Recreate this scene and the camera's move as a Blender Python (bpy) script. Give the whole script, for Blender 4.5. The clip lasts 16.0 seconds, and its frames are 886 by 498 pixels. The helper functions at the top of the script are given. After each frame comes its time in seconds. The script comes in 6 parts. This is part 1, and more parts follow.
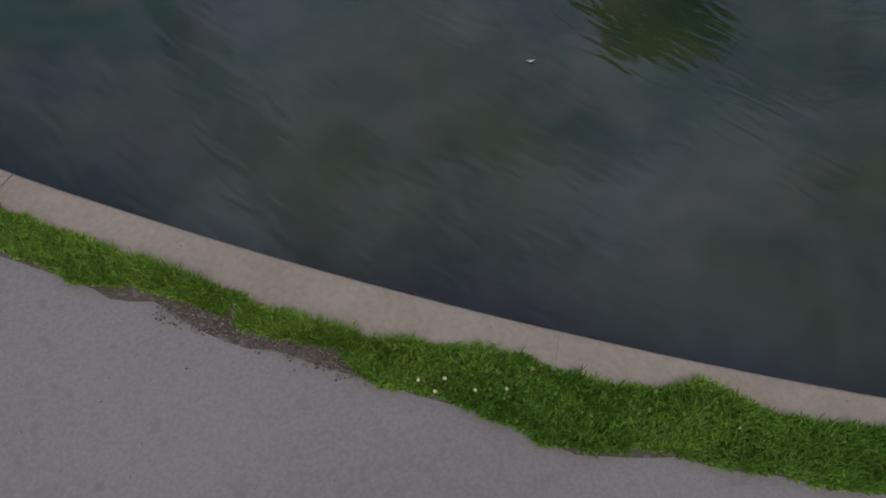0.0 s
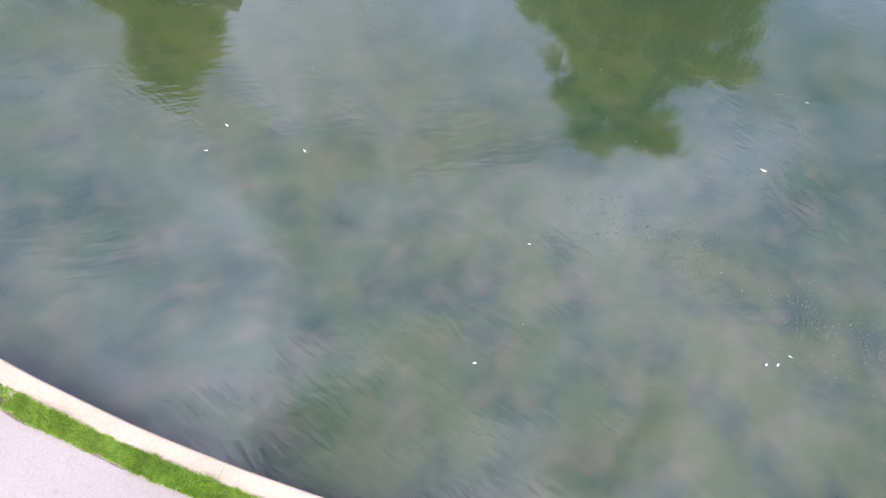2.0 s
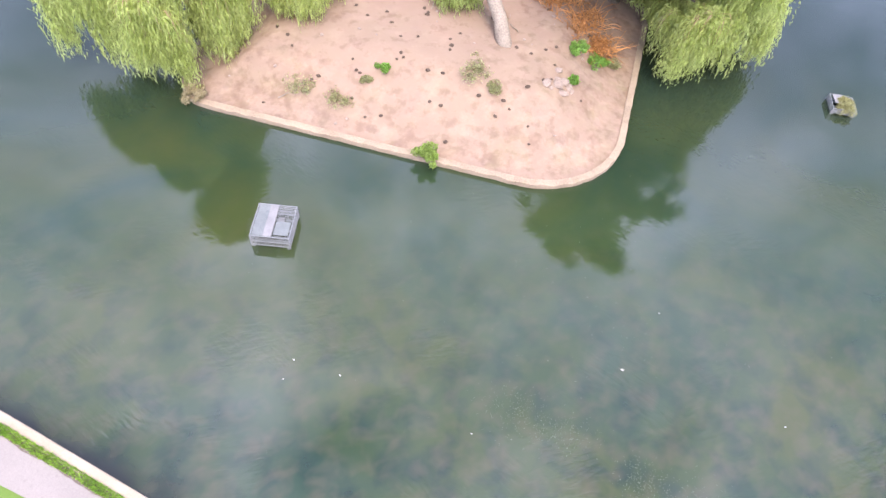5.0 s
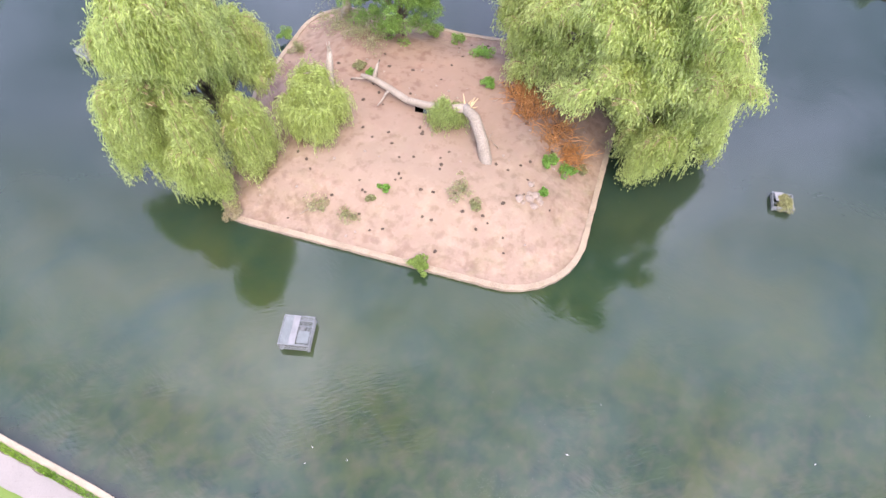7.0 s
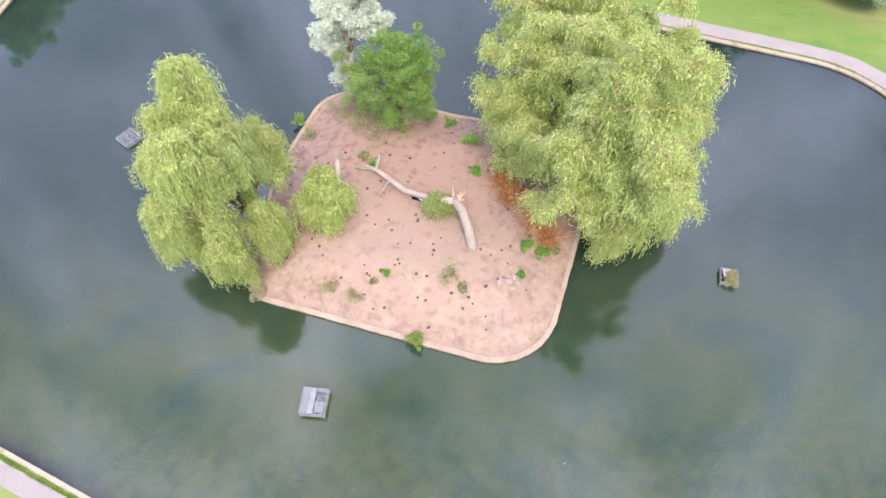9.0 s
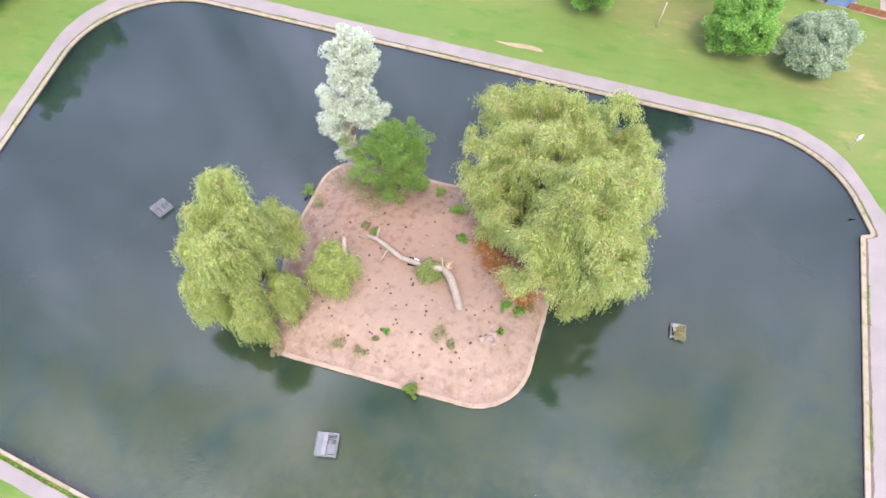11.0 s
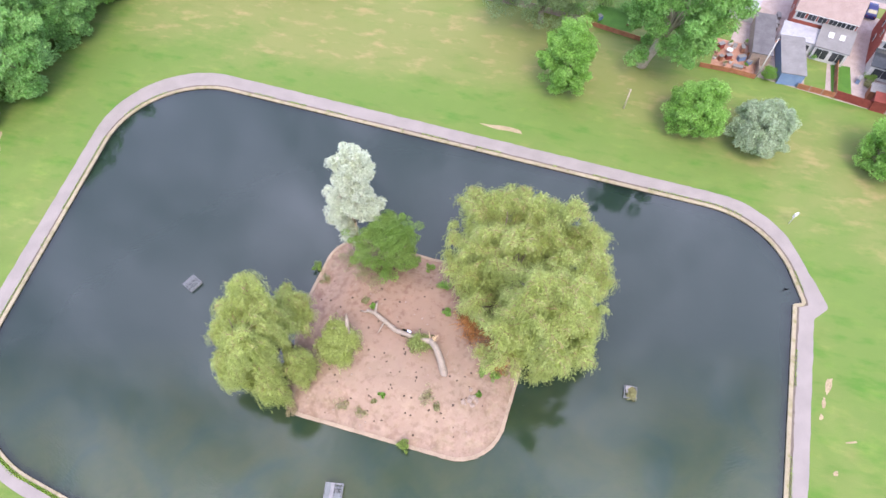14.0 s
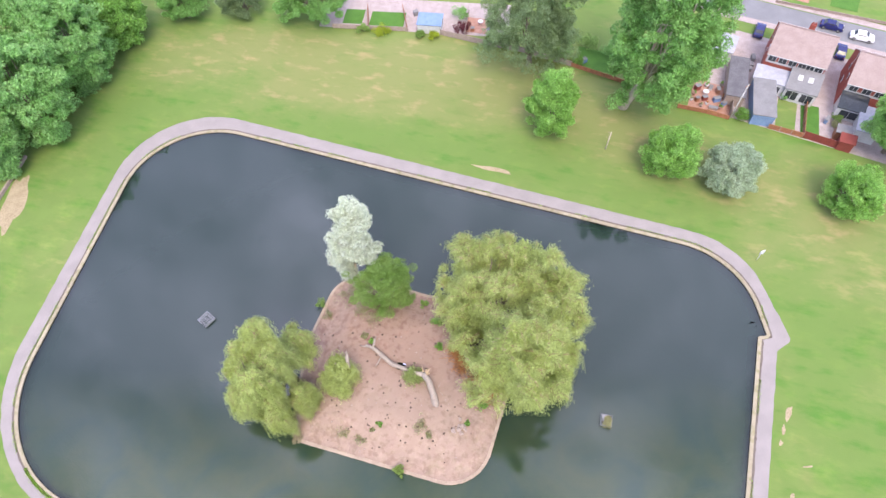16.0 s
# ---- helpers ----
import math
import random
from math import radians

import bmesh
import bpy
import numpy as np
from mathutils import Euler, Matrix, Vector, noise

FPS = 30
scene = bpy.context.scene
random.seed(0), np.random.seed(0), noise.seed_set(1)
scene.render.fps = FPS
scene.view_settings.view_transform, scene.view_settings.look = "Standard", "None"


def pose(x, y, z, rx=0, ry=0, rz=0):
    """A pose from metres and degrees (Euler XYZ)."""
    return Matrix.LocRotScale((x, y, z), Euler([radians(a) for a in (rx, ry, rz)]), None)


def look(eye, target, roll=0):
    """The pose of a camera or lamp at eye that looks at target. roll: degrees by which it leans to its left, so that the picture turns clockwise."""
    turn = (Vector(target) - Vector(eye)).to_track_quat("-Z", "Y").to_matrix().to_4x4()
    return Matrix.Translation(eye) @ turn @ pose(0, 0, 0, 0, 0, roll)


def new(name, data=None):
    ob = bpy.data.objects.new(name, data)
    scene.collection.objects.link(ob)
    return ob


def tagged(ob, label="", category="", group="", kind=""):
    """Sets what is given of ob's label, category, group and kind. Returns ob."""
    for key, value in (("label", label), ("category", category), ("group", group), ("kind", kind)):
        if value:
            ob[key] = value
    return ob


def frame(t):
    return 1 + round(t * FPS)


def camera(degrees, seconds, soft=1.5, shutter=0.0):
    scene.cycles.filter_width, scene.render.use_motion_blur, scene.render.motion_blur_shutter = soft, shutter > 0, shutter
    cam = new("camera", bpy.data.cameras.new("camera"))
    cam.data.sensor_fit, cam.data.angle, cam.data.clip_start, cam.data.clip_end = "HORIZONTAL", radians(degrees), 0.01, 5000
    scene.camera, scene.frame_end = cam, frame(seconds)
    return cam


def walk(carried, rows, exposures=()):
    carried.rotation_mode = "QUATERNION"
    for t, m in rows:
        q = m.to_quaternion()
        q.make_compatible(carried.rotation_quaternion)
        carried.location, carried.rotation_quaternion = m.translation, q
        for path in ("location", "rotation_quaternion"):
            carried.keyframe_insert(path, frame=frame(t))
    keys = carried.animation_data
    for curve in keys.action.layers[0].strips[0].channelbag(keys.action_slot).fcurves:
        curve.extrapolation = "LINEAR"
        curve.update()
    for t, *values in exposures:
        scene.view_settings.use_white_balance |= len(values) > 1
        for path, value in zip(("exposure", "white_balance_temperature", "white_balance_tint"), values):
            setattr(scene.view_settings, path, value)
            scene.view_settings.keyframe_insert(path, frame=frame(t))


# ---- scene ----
cam = camera(73.0, 16.0, soft=1.5)
PATH = [
    (0, (-5.523, -10.695, 4.338), (-3.821, 0.148, -12.381), 10.85),
    (0.5, (-5.703, -10.469, 6.146), (-3.905, 0.144, -10.710), 11.50),
    (1, (-5.902, -10.381, 7.850), (-3.990, 0.442, -8.859), 11.71),
    (1.5, (-5.985, -10.248, 9.738), (-4.089, 0.609, -6.951), 11.90),
    (2, (-6.074, -10.163, 11.487), (-4.194, 0.825, -5.119), 11.76),
    (2.5, (-6.168, -10.015, 13.524), (-4.355, 0.963, -3.096), 10.97),
    (3, (-6.251, -10.122, 15.344), (-4.431, 1.125, -1.093), 10.65),
    (3.5, (-6.301, -10.029, 17.377), (-4.517, 1.256, 0.961), 10.18),
    (4, (-6.325, -10.188, 19.594), (-4.579, 1.239, 3.273), 9.61),
    (4.5, (-6.126, -10.274, 21.765), (-4.589, 1.266, 5.502), 8.58),
    (7, (-3.500, -8.098, 34.538), (-3.346, 2.785, 17.759), 2.26),
    (7.5, (-3.186, -7.475, 37.111), (-3.136, 3.226, 20.215), 1.64),
    (8, (-2.897, -6.749, 39.687), (-2.933, 3.771, 22.677), 1.07),
    (8.2, (-2.747, -6.482, 40.714), (-2.820, 3.974, 23.665), 0.88),
    (8.5, (-2.542, -6.119, 42.256), (-2.672, 4.272, 25.168), 0.58),
    (9, (-2.122, -5.700, 44.761), (-2.356, 4.674, 27.664), -0.04),
    (9.5, (-1.623, -5.733, 47.295), (-1.981, 4.720, 30.247), -0.86),
    (12, (-1.014, -4.385, 60.375), (-1.155, 5.939, 43.246), -0.07),
    (12.5, (-0.579, -4.031, 62.549), (-0.791, 6.307, 45.430), -0.51),
    (13, (0.030, -3.869, 64.723), (-0.279, 6.512, 47.631), -1.15),
    (13.5, (0.814, -3.908, 66.893), (0.365, 6.549, 49.850), -1.90),
    (14, (1.697, -3.879, 69.077), (1.098, 6.642, 52.079), -2.73),
    (14.5, (2.467, -3.632, 71.200), (1.764, 6.916, 54.222), -3.39),
    (15, (3.090, -3.619, 73.311), (2.305, 6.976, 56.366), -3.87),
    (15.5, (3.600, -3.612, 75.387), (2.775, 7.011, 58.461), -4.10),
    (16, (3.855, -3.380, 77.440), (3.050, 7.243, 60.515), -4.04),
]
# the exposure opens up and warms in the first second, then closes a little as the bright lawns come into view
EXPOSURES = [(0.0, -0.95, 7250, 2), (0.3, -0.16, 7250, -1), (0.6, 0.50, 7300, 0), (0.9, 0.94, 7400, 5), (1.2, 1.22, 7450, 8), (1.5, 1.40, 7450, 10),
             (4.5, 1.54, 7500, 10), (7.0, 1.46, 7500, 10), (9.5, 1.39, 7500, 10), (12.0, 1.29, 7400, 10), (16.0, 1.21, 7300, 10)]
walk(cam, [(t, look(eye, target, roll)) for t, eye, target, roll in PATH], EXPOSURES)

# ---------------------------------------------------------------- sky and sun
SUN_TURN, SUN_HEIGHT = radians(168), radians(56)
world = bpy.data.worlds.new("sky")
scene.world = world
world.use_nodes = True
wn, wl = world.node_tree.nodes, world.node_tree.links
sky = wn.new("ShaderNodeTexSky")
sky.sky_type, sky.sun_disc = "NISHITA", False
sky.sun_elevation, sky.sun_rotation = SUN_HEIGHT, SUN_TURN
sky.air_density, sky.dust_density, sky.ozone_density = 1.0, 2.0, 1.0
wc = wn.new("ShaderNodeTexCoord")
clouds = wn.new("ShaderNodeTexNoise")
clouds.inputs["Scale"].default_value, clouds.inputs["Detail"].default_value = 2.3, 7.0
clouds.inputs["Roughness"].default_value, clouds.inputs["Distortion"].default_value = 0.60, 0.6
wl.new(wc.outputs["Generated"], clouds.inputs["Vector"])
cover = wn.new("ShaderNodeValToRGB")
cover.color_ramp.elements[0].position, cover.color_ramp.elements[1].position = 0.35, 0.66
wl.new(clouds.outputs["Fac"], cover.inputs["Fac"])
cloudy = wn.new("ShaderNodeMix")
cloudy.data_type = "RGBA"
# the cloud is brightest overhead
rise, span, tone = wn.new("ShaderNodeSeparateXYZ"), wn.new("ShaderNodeMapRange"), wn.new("ShaderNodeMix")
wl.new(wc.outputs["Generated"], rise.inputs["Vector"])
wl.new(rise.outputs["Z"], span.inputs["Value"])
span.inputs["From Min"].default_value = 0.35
tone.data_type = "RGBA"
tone.inputs["A"].default_value, tone.inputs["B"].default_value = (8.6, 10.0, 18.5, 1), (12.3, 13.0, 18.2, 1)
wl.new(span.outputs["Result"], tone.inputs["Factor"])
wl.new(tone.outputs["Result"], cloudy.inputs["B"])
# the cloud is thick overhead and thins out towards the horizon
belt, thin = wn.new("ShaderNodeMapRange"), wn.new("ShaderNodeMath")
belt.inputs["From Min"].default_value, belt.inputs["From Max"].default_value = 0.5, 0.95
belt.inputs["To Min"].default_value, belt.inputs["To Max"].default_value = 0.72, 0.95
wl.new(rise.outputs["Z"], belt.inputs["Value"])
thin.operation = "MULTIPLY"
wl.new(cover.outputs["Color"], thin.inputs[0])
wl.new(belt.outputs["Result"], thin.inputs[1])
wl.new(thin.outputs[0], cloudy.inputs["Factor"])
wl.new(sky.outputs["Color"], cloudy.inputs["A"])
wl.new(cloudy.outputs["Result"], wn["Background"].inputs["Color"])
wn["Background"].inputs["Strength"].default_value = 0.13
sun = new("sun", bpy.data.lights.new("sun", "SUN"))
sun.data.energy, sun.data.angle, sun.data.color = 1.5, radians(26), (1.0, 0.92, 0.80)
sun_way = Vector((math.sin(SUN_TURN) * math.cos(SUN_HEIGHT), math.cos(SUN_TURN) * math.cos(SUN_HEIGHT), math.sin(SUN_HEIGHT)))
sun.matrix_world = look(sun_way * 100, (0, 0, 0))


# ---------------------------------------------------------------- materials
def material(name, low, high, scale=1.0, rough=0.8, fine=None, fine_amount=0.35, bump=0.3, bump_scale=None, bump_depth=0.01,
             island=0.0, per_object=0.0, metallic=0.0, translucent=0.0, spot=None, spot_scale=1.0, spot_edge=(0.55, 0.65), ior=1.45):
    """A surface between two colours in noise of the given scale, with fine grain, relief, spots of a third colour, and a change from piece to piece."""
    m = bpy.data.materials.new(name)
    m.use_nodes = True
    n, l = m.node_tree.nodes, m.node_tree.links
    shader = n["Principled BSDF"]
    shader.inputs["Roughness"].default_value, shader.inputs["Metallic"].default_value = rough, metallic
    shader.inputs["IOR"].default_value = ior
    geo = n.new("ShaderNodeNewGeometry")

    def noise_of(s, detail=5.0):
        t = n.new("ShaderNodeTexNoise")
        t.inputs["Scale"].default_value, t.inputs["Detail"].default_value = s, detail
        l.new(geo.outputs["Position"], t.inputs["Vector"])
        return t.outputs["Fac"]

    def ramp(fac, a, b, p=0.35, q=0.65):
        r = n.new("ShaderNodeValToRGB")
        r.color_ramp.elements[0].position, r.color_ramp.elements[1].position = p, q
        r.color_ramp.elements[0].color, r.color_ramp.elements[1].color = (*a, 1), (*b, 1)
        l.new(fac, r.inputs["Fac"])
        return r.outputs["Color"]

    def mixed(fac, a, b):
        x = n.new("ShaderNodeMix")
        x.data_type = "RGBA"
        l.new(a, x.inputs["A"])
        if isinstance(b, tuple):
            x.inputs["B"].default_value = (*b, 1)
        else:
            l.new(b, x.inputs["B"])
        if isinstance(fac, float):
            x.inputs["Factor"].default_value = fac
        else:
            l.new(fac, x.inputs["Factor"])
        return x.outputs["Result"]

    colour = ramp(noise_of(scale), low, high)
    fine = fine or scale * 14
    colour = mixed(fine_amount, colour, ramp(noise_of(fine), tuple(c * 0.6 for c in low), tuple(min(c * 1.35, 0.95) for c in high)))
    if spot:
        colour = mixed(ramp(noise_of(spot_scale), (0, 0, 0), (1, 1, 1), *spot_edge), colour, spot)
    if island or per_object:
        hsv = n.new("ShaderNodeHueSaturation")
        span = n.new("ShaderNodeMapRange")
        amount = island or per_object
        span.inputs["To Min"].default_value, span.inputs["To Max"].default_value = 1 - amount, 1 + amount
        if island:
            l.new(geo.outputs["Random Per Island"], span.inputs["Value"])
        else:
            l.new(n.new("ShaderNodeObjectInfo").outputs["Random"], span.inputs["Value"])
        l.new(span.outputs["Result"], hsv.inputs["Value"])
        l.new(colour, hsv.inputs["Color"])
        colour = hsv.outputs["Color"]
    l.new(colour, shader.inputs["Base Color"])
    if bump:
        b = n.new("ShaderNodeBump")
        b.inputs["Strength"].default_value, b.inputs["Distance"].default_value = bump, bump_depth
        l.new(noise_of(bump_scale or fine), b.inputs["Height"])
        l.new(b.outputs["Normal"], shader.inputs["Normal"])
    if translucent:
        t, mix = n.new("ShaderNodeBsdfTranslucent"), n.new("ShaderNodeMixShader")
        l.new(colour, t.inputs["Color"])
        mix.inputs[0].default_value = translucent
        l.new(shader.outputs[0], mix.inputs[1])
        l.new(t.outputs[0], mix.inputs[2])
        l.new(mix.outputs[0], n["Material Output"].inputs["Surface"])
    return m


def leafy(name, low, high, island=0.3, rough=0.55):
    return material(name, low, high, scale=0.35, fine=3.0, rough=rough, bump=0, island=island, translucent=0.52)


def water_material():
    m = bpy.data.materials.new("pond_water")
    m.use_nodes = True
    n, l = m.node_tree.nodes, m.node_tree.links
    s = n["Principled BSDF"]
    s.inputs["Roughness"].default_value, s.inputs["IOR"].default_value = 0.05, 1.58
    geo = n.new("ShaderNodeNewGeometry")

    def tex(scale, detail, stretch=(1, 1, 1), turn=0.0, distort=0.0):
        mp, t = n.new("ShaderNodeMapping"), n.new("ShaderNodeTexNoise")
        mp.vector_type = "TEXTURE"
        mp.inputs["Scale"].default_value = tuple(1 / v for v in stretch)
        mp.inputs["Rotation"].default_value = (0, 0, turn)
        t.inputs["Scale"].default_value, t.inputs["Detail"].default_value = scale, detail
        t.inputs["Distortion"].default_value = distort
        l.new(geo.outputs["Position"], mp.inputs["Vector"])
        l.new(mp.outputs["Vector"], t.inputs["Vector"])
        return t.outputs["Fac"]

    def ramp(fac, stops):
        r = n.new("ShaderNodeValToRGB")
        while len(r.color_ramp.elements) < len(stops):
            r.color_ramp.elements.new(0.5)
        for e, (p, c) in zip(r.color_ramp.elements, stops):
            e.position, e.color = p, (*c, 1)
        l.new(fac, r.inputs["Fac"])
        return r.outputs["Color"]

    # murky water: dark teal weed, olive depths and blotches of pale brown silt show through
    deep = ramp(tex(0.13, 4, distort=0.8), [(0.3, (0.014, 0.036, 0.023)), (0.5, (0.027, 0.045, 0.019)), (0.72, (0.039, 0.050, 0.016))])
    weed = ramp(tex(0.68, 3, distort=0.3), [(0.44, (0, 0, 0)), (0.70, (0.80, 0.80, 0.80))])
    silt = ramp(tex(0.95, 2, (1, 1.3, 1), 0.5, 0.25), [(0.44, (0, 0, 0)), (0.78, (0.60, 0.60, 0.60))])

    def laid(fac, under, over):
        x = n.new("ShaderNodeMix")
        x.data_type = "RGBA"
        l.new(fac, x.inputs["Factor"])
        l.new(under, x.inputs["A"])
        x.inputs["B"].default_value = (*over, 1)
        return x.outputs["Result"]

    def times(a, b):
        x = n.new("ShaderNodeMath")
        x.operation = "MULTIPLY"
        l.new(a, x.inputs[0])
        l.new(b, x.inputs[1])
        return x.outputs[0]

    # away from the southern bank less of the bed shows, and the reflected sky's bluer tone is painted into the water's
    # colour
    where, near = n.new("ShaderNodeSeparateXYZ"), n.new("ShaderNodeMapRange")
    l.new(geo.outputs["Position"], where.inputs["Vector"])
    l.new(where.outputs["Y"], near.inputs["Value"])
    near.inputs["From Min"].default_value, near.inputs["From Max"].default_value = 8.0, 26.0
    near.inputs["To Min"].default_value, near.inputs["To Max"].default_value = 1.0, 0.0
    shoal = n.new("ShaderNodeMapRange")
    l.new(where.outputs["Y"], shoal.inputs["Value"])
    shoal.inputs["From Min"].default_value, shoal.inputs["From Max"].default_value = -4.0, 9.0
    shoal.inputs["To Min"].default_value, shoal.inputs["To Max"].default_value = 1.0, 0.12
    colour = laid(times(weed, shoal.outputs["Result"]), deep, (0.004, 0.019, 0.017))
    colour = laid(times(silt, shoal.outputs["Result"]), colour, (0.070, 0.060, 0.042))
    sky_tint = n.new("ShaderNodeMix")
    sky_tint.data_type = "RGBA"
    l.new(near.outputs["Result"], sky_tint.inputs["Factor"])
    sky_tint.inputs["A"].default_value = (0.014, 0.026, 0.022, 1)
    l.new(colour, sky_tint.inputs["B"])
    # shade along the foot of the wall, painted into the water's colour
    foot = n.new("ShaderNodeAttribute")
    foot.attribute_name = "wall_shade"
    l.new(laid(times(foot.outputs["Fac"], ramp(tex(0.7, 3, distort=0.5), [(0.25, (0.45, 0.45, 0.45)), (0.6, (1, 1, 1))])), sky_tint.outputs["Result"], (0.002, 0.004, 0.006)), s.inputs["Base Color"])
    # wind ripples: two crossing trains of wavelets, gathered in patches, over a faint swell
    ripple, cross = tex(1.45, 1.2, (1, 3.3, 1), radians(16), 0.45), tex(1.7, 1.2, (1, 3.0, 1), radians(-36), 0.4)
    patch_a, patch_b = (ramp(tex(k, 2, distort=0.6, turn=a), [(0.49, (0.04, 0.04, 0.04)), (0.64, (1, 1, 1))]) for k, a in ((0.19, 0.0), (0.16, 1.3)))
    total, swell = n.new("ShaderNodeMath"), n.new("ShaderNodeMath")
    l.new(times(ripple, patch_a), total.inputs[0])
    l.new(times(cross, patch_b), total.inputs[1])
    swell.operation = "MULTIPLY_ADD"
    l.new(tex(0.5, 2), swell.inputs[0])
    swell.inputs[1].default_value = 0.16
    l.new(total.outputs[0], swell.inputs[2])
    b = n.new("ShaderNodeBump")
    b.inputs["Strength"].default_value, b.inputs["Distance"].default_value = 0.23, 0.030
    l.new(swell.outputs[0], b.inputs["Height"])
    l.new(b.outputs["Normal"], s.inputs["Normal"])
    return m


WATER = water_material()
GRASS = material("park_grass", (0.076, 0.152, 0.020), (0.124, 0.200, 0.036), scale=0.07, fine=0.33, fine_amount=0.30, rough=0.9, bump=0.5, bump_scale=9, bump_depth=0.05,
                 spot=(0.25, 0.23, 0.095), spot_scale=0.075, spot_edge=(0.52, 0.78))
VERGE = material("verge_soil", (0.085, 0.065, 0.052), (0.135, 0.108, 0.088), scale=2.5, rough=0.95, bump=0.6, spot=(0.17, 0.15, 0.13), spot_scale=14, spot_edge=(0.55, 0.62))
BLADES = leafy("grass_blades", (0.150, 0.315, 0.040), (0.31, 0.45, 0.085), island=0.40)
TARMAC = material("pale_tarmac", (0.222, 0.197, 0.190), (0.262, 0.232, 0.224), scale=0.35, fine=38, fine_amount=0.20, rough=0.9, bump=0.12, bump_scale=60, bump_depth=0.006,
                  spot=(0.195, 0.168, 0.163), spot_scale=6.5, spot_edge=(0.60, 0.80))
CONCRETE = material("coping_concrete", (0.30, 0.245, 0.19), (0.355, 0.295, 0.235), scale=1.3, fine=22, fine_amount=0.18, rough=0.85, bump=0.3, per_object=0.04,
                    spot=(0.26, 0.23, 0.18), spot_scale=3.5, spot_edge=(0.62, 0.78))
ISLECOPING = material("island_coping", (0.265, 0.200, 0.150), (0.350, 0.272, 0.208), scale=1.3, fine=18, fine_amount=0.3, rough=0.9, bump=0.4, per_object=0.07, spot=(0.24, 0.20, 0.13), spot_scale=2.4, spot_edge=(0.58, 0.75))
MOSSCOPING = material("mossy_coping", (0.255, 0.215, 0.150), (0.315, 0.268, 0.195), scale=0.8, fine=12, fine_amount=0.3, rough=0.9, bump=0.3, per_object=0.07,
                      spot=(0.19, 0.175, 0.085), spot_scale=1.3, spot_edge=(0.52, 0.70))
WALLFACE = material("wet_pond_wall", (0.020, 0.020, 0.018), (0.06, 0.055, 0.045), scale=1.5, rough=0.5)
SOIL = material("dry_island_soil", (0.188, 0.119, 0.090), (0.296, 0.201, 0.150), scale=0.45, fine=2.3, fine_amount=0.55, rough=0.95, bump=0.15, bump_scale=1.6, bump_depth=0.06,
                spot=(0.20, 0.17, 0.09), spot_scale=0.36, spot_edge=(0.57, 0.74))


def add_zone(m, at, size, colour, soft=0.5, scale=0.35, turn=0.0, strength=0.6, broken=1.6, drawn=1.0):
    """Lays another kind of soil over a material in an oval zone with a ragged edge."""
    n, l = m.node_tree.nodes, m.node_tree.links
    base = n["Principled BSDF"].inputs["Base Color"]
    old = base.links[0].from_socket
    mp, ln, t, add, r, mix = (n.new("ShaderNode" + k) for k in ("Mapping", "VectorMath", "TexNoise", "Math", "ValToRGB", "Mix"))
    geo = n.new("ShaderNodeNewGeometry")
    mp.vector_type = "TEXTURE"
    mp.inputs["Location"].default_value, mp.inputs["Scale"].default_value, mp.inputs["Rotation"].default_value = (*at, 1.0), (*size, 40), (0, 0, radians(turn))
    ln.operation, add.operation, mix.data_type = "LENGTH", "MULTIPLY_ADD", "RGBA"
    t.inputs["Scale"].default_value, t.inputs["Detail"].default_value = scale, 7.0
    t.inputs["Roughness"].default_value = 0.62
    add.inputs[1].default_value = broken
    l.new(geo.outputs["Position"], mp.inputs["Vector"])
    long = n.new("ShaderNodeMapping")
    long.vector_type = "TEXTURE"
    long.inputs["Scale"].default_value, long.inputs["Rotation"].default_value = (drawn, 1, 1), (0, 0, radians(turn))
    l.new(geo.outputs["Position"], long.inputs["Vector"])
    l.new(long.outputs["Vector"], t.inputs["Vector"])
    l.new(mp.outputs["Vector"], ln.inputs[0])
    l.new(t.outputs["Fac"], add.inputs[0])
    l.new(ln.outputs["Value"], add.inputs[2])
    edge = 0.42 + broken * 0.25
    less = n.new("ShaderNodeMath")
    less.operation = "MULTIPLY"
    less.inputs[1].default_value = 0.25 / edge
    l.new(add.outputs[0], less.inputs[0])
    r.color_ramp.elements[0].position, r.color_ramp.elements[1].position = 0.5 - soft * 0.15 / edge, 0.5 + soft * 0.15 / edge
    r.color_ramp.elements[0].color, r.color_ramp.elements[1].color = (strength, strength, strength, 1), (0, 0, 0, 1)
    l.new(less.outputs[0], r.inputs["Fac"])
    l.new(r.outputs["Color"], mix.inputs["Factor"])
    l.new(old, mix.inputs["A"])
    mix.inputs["B"].default_value = (*colour, 1)
    l.new(mix.outputs["Result"], base)


# red-brown humus behind, greyer worn soil, sandy edge and thin grass in front
add_zone(SOIL, (-6.04, 29.89), (13, 6.5), (0.185, 0.098, 0.074), 0.7, 0.8, -12, 0.75)
add_zone(SOIL, (-16.64, 26.47), (3.0, 7.0), (0.14, 0.072, 0.055), 0.5, 0.9, 0, 0.8)
add_zone(SOIL, (-8.61, 33.0), (6.0, 2.2), (0.165, 0.115, 0.090), 0.5, 1.1, -15)
add_zone(SOIL, (-5.85, 14.69), (9.5, 1.4), (0.33, 0.235, 0.155), 0.7, 1.6, -15, 0.38)
add_zone(SOIL, (-10.91, 16.73), (4.0, 0.9), (0.22, 0.20, 0.085), 0.6, 2.6, -15, 0.55)
add_zone(SOIL, (-0.02, 18.69), (3.2, 2.0), (0.21, 0.185, 0.095), 0.7, 2.6, -15, 0.45)
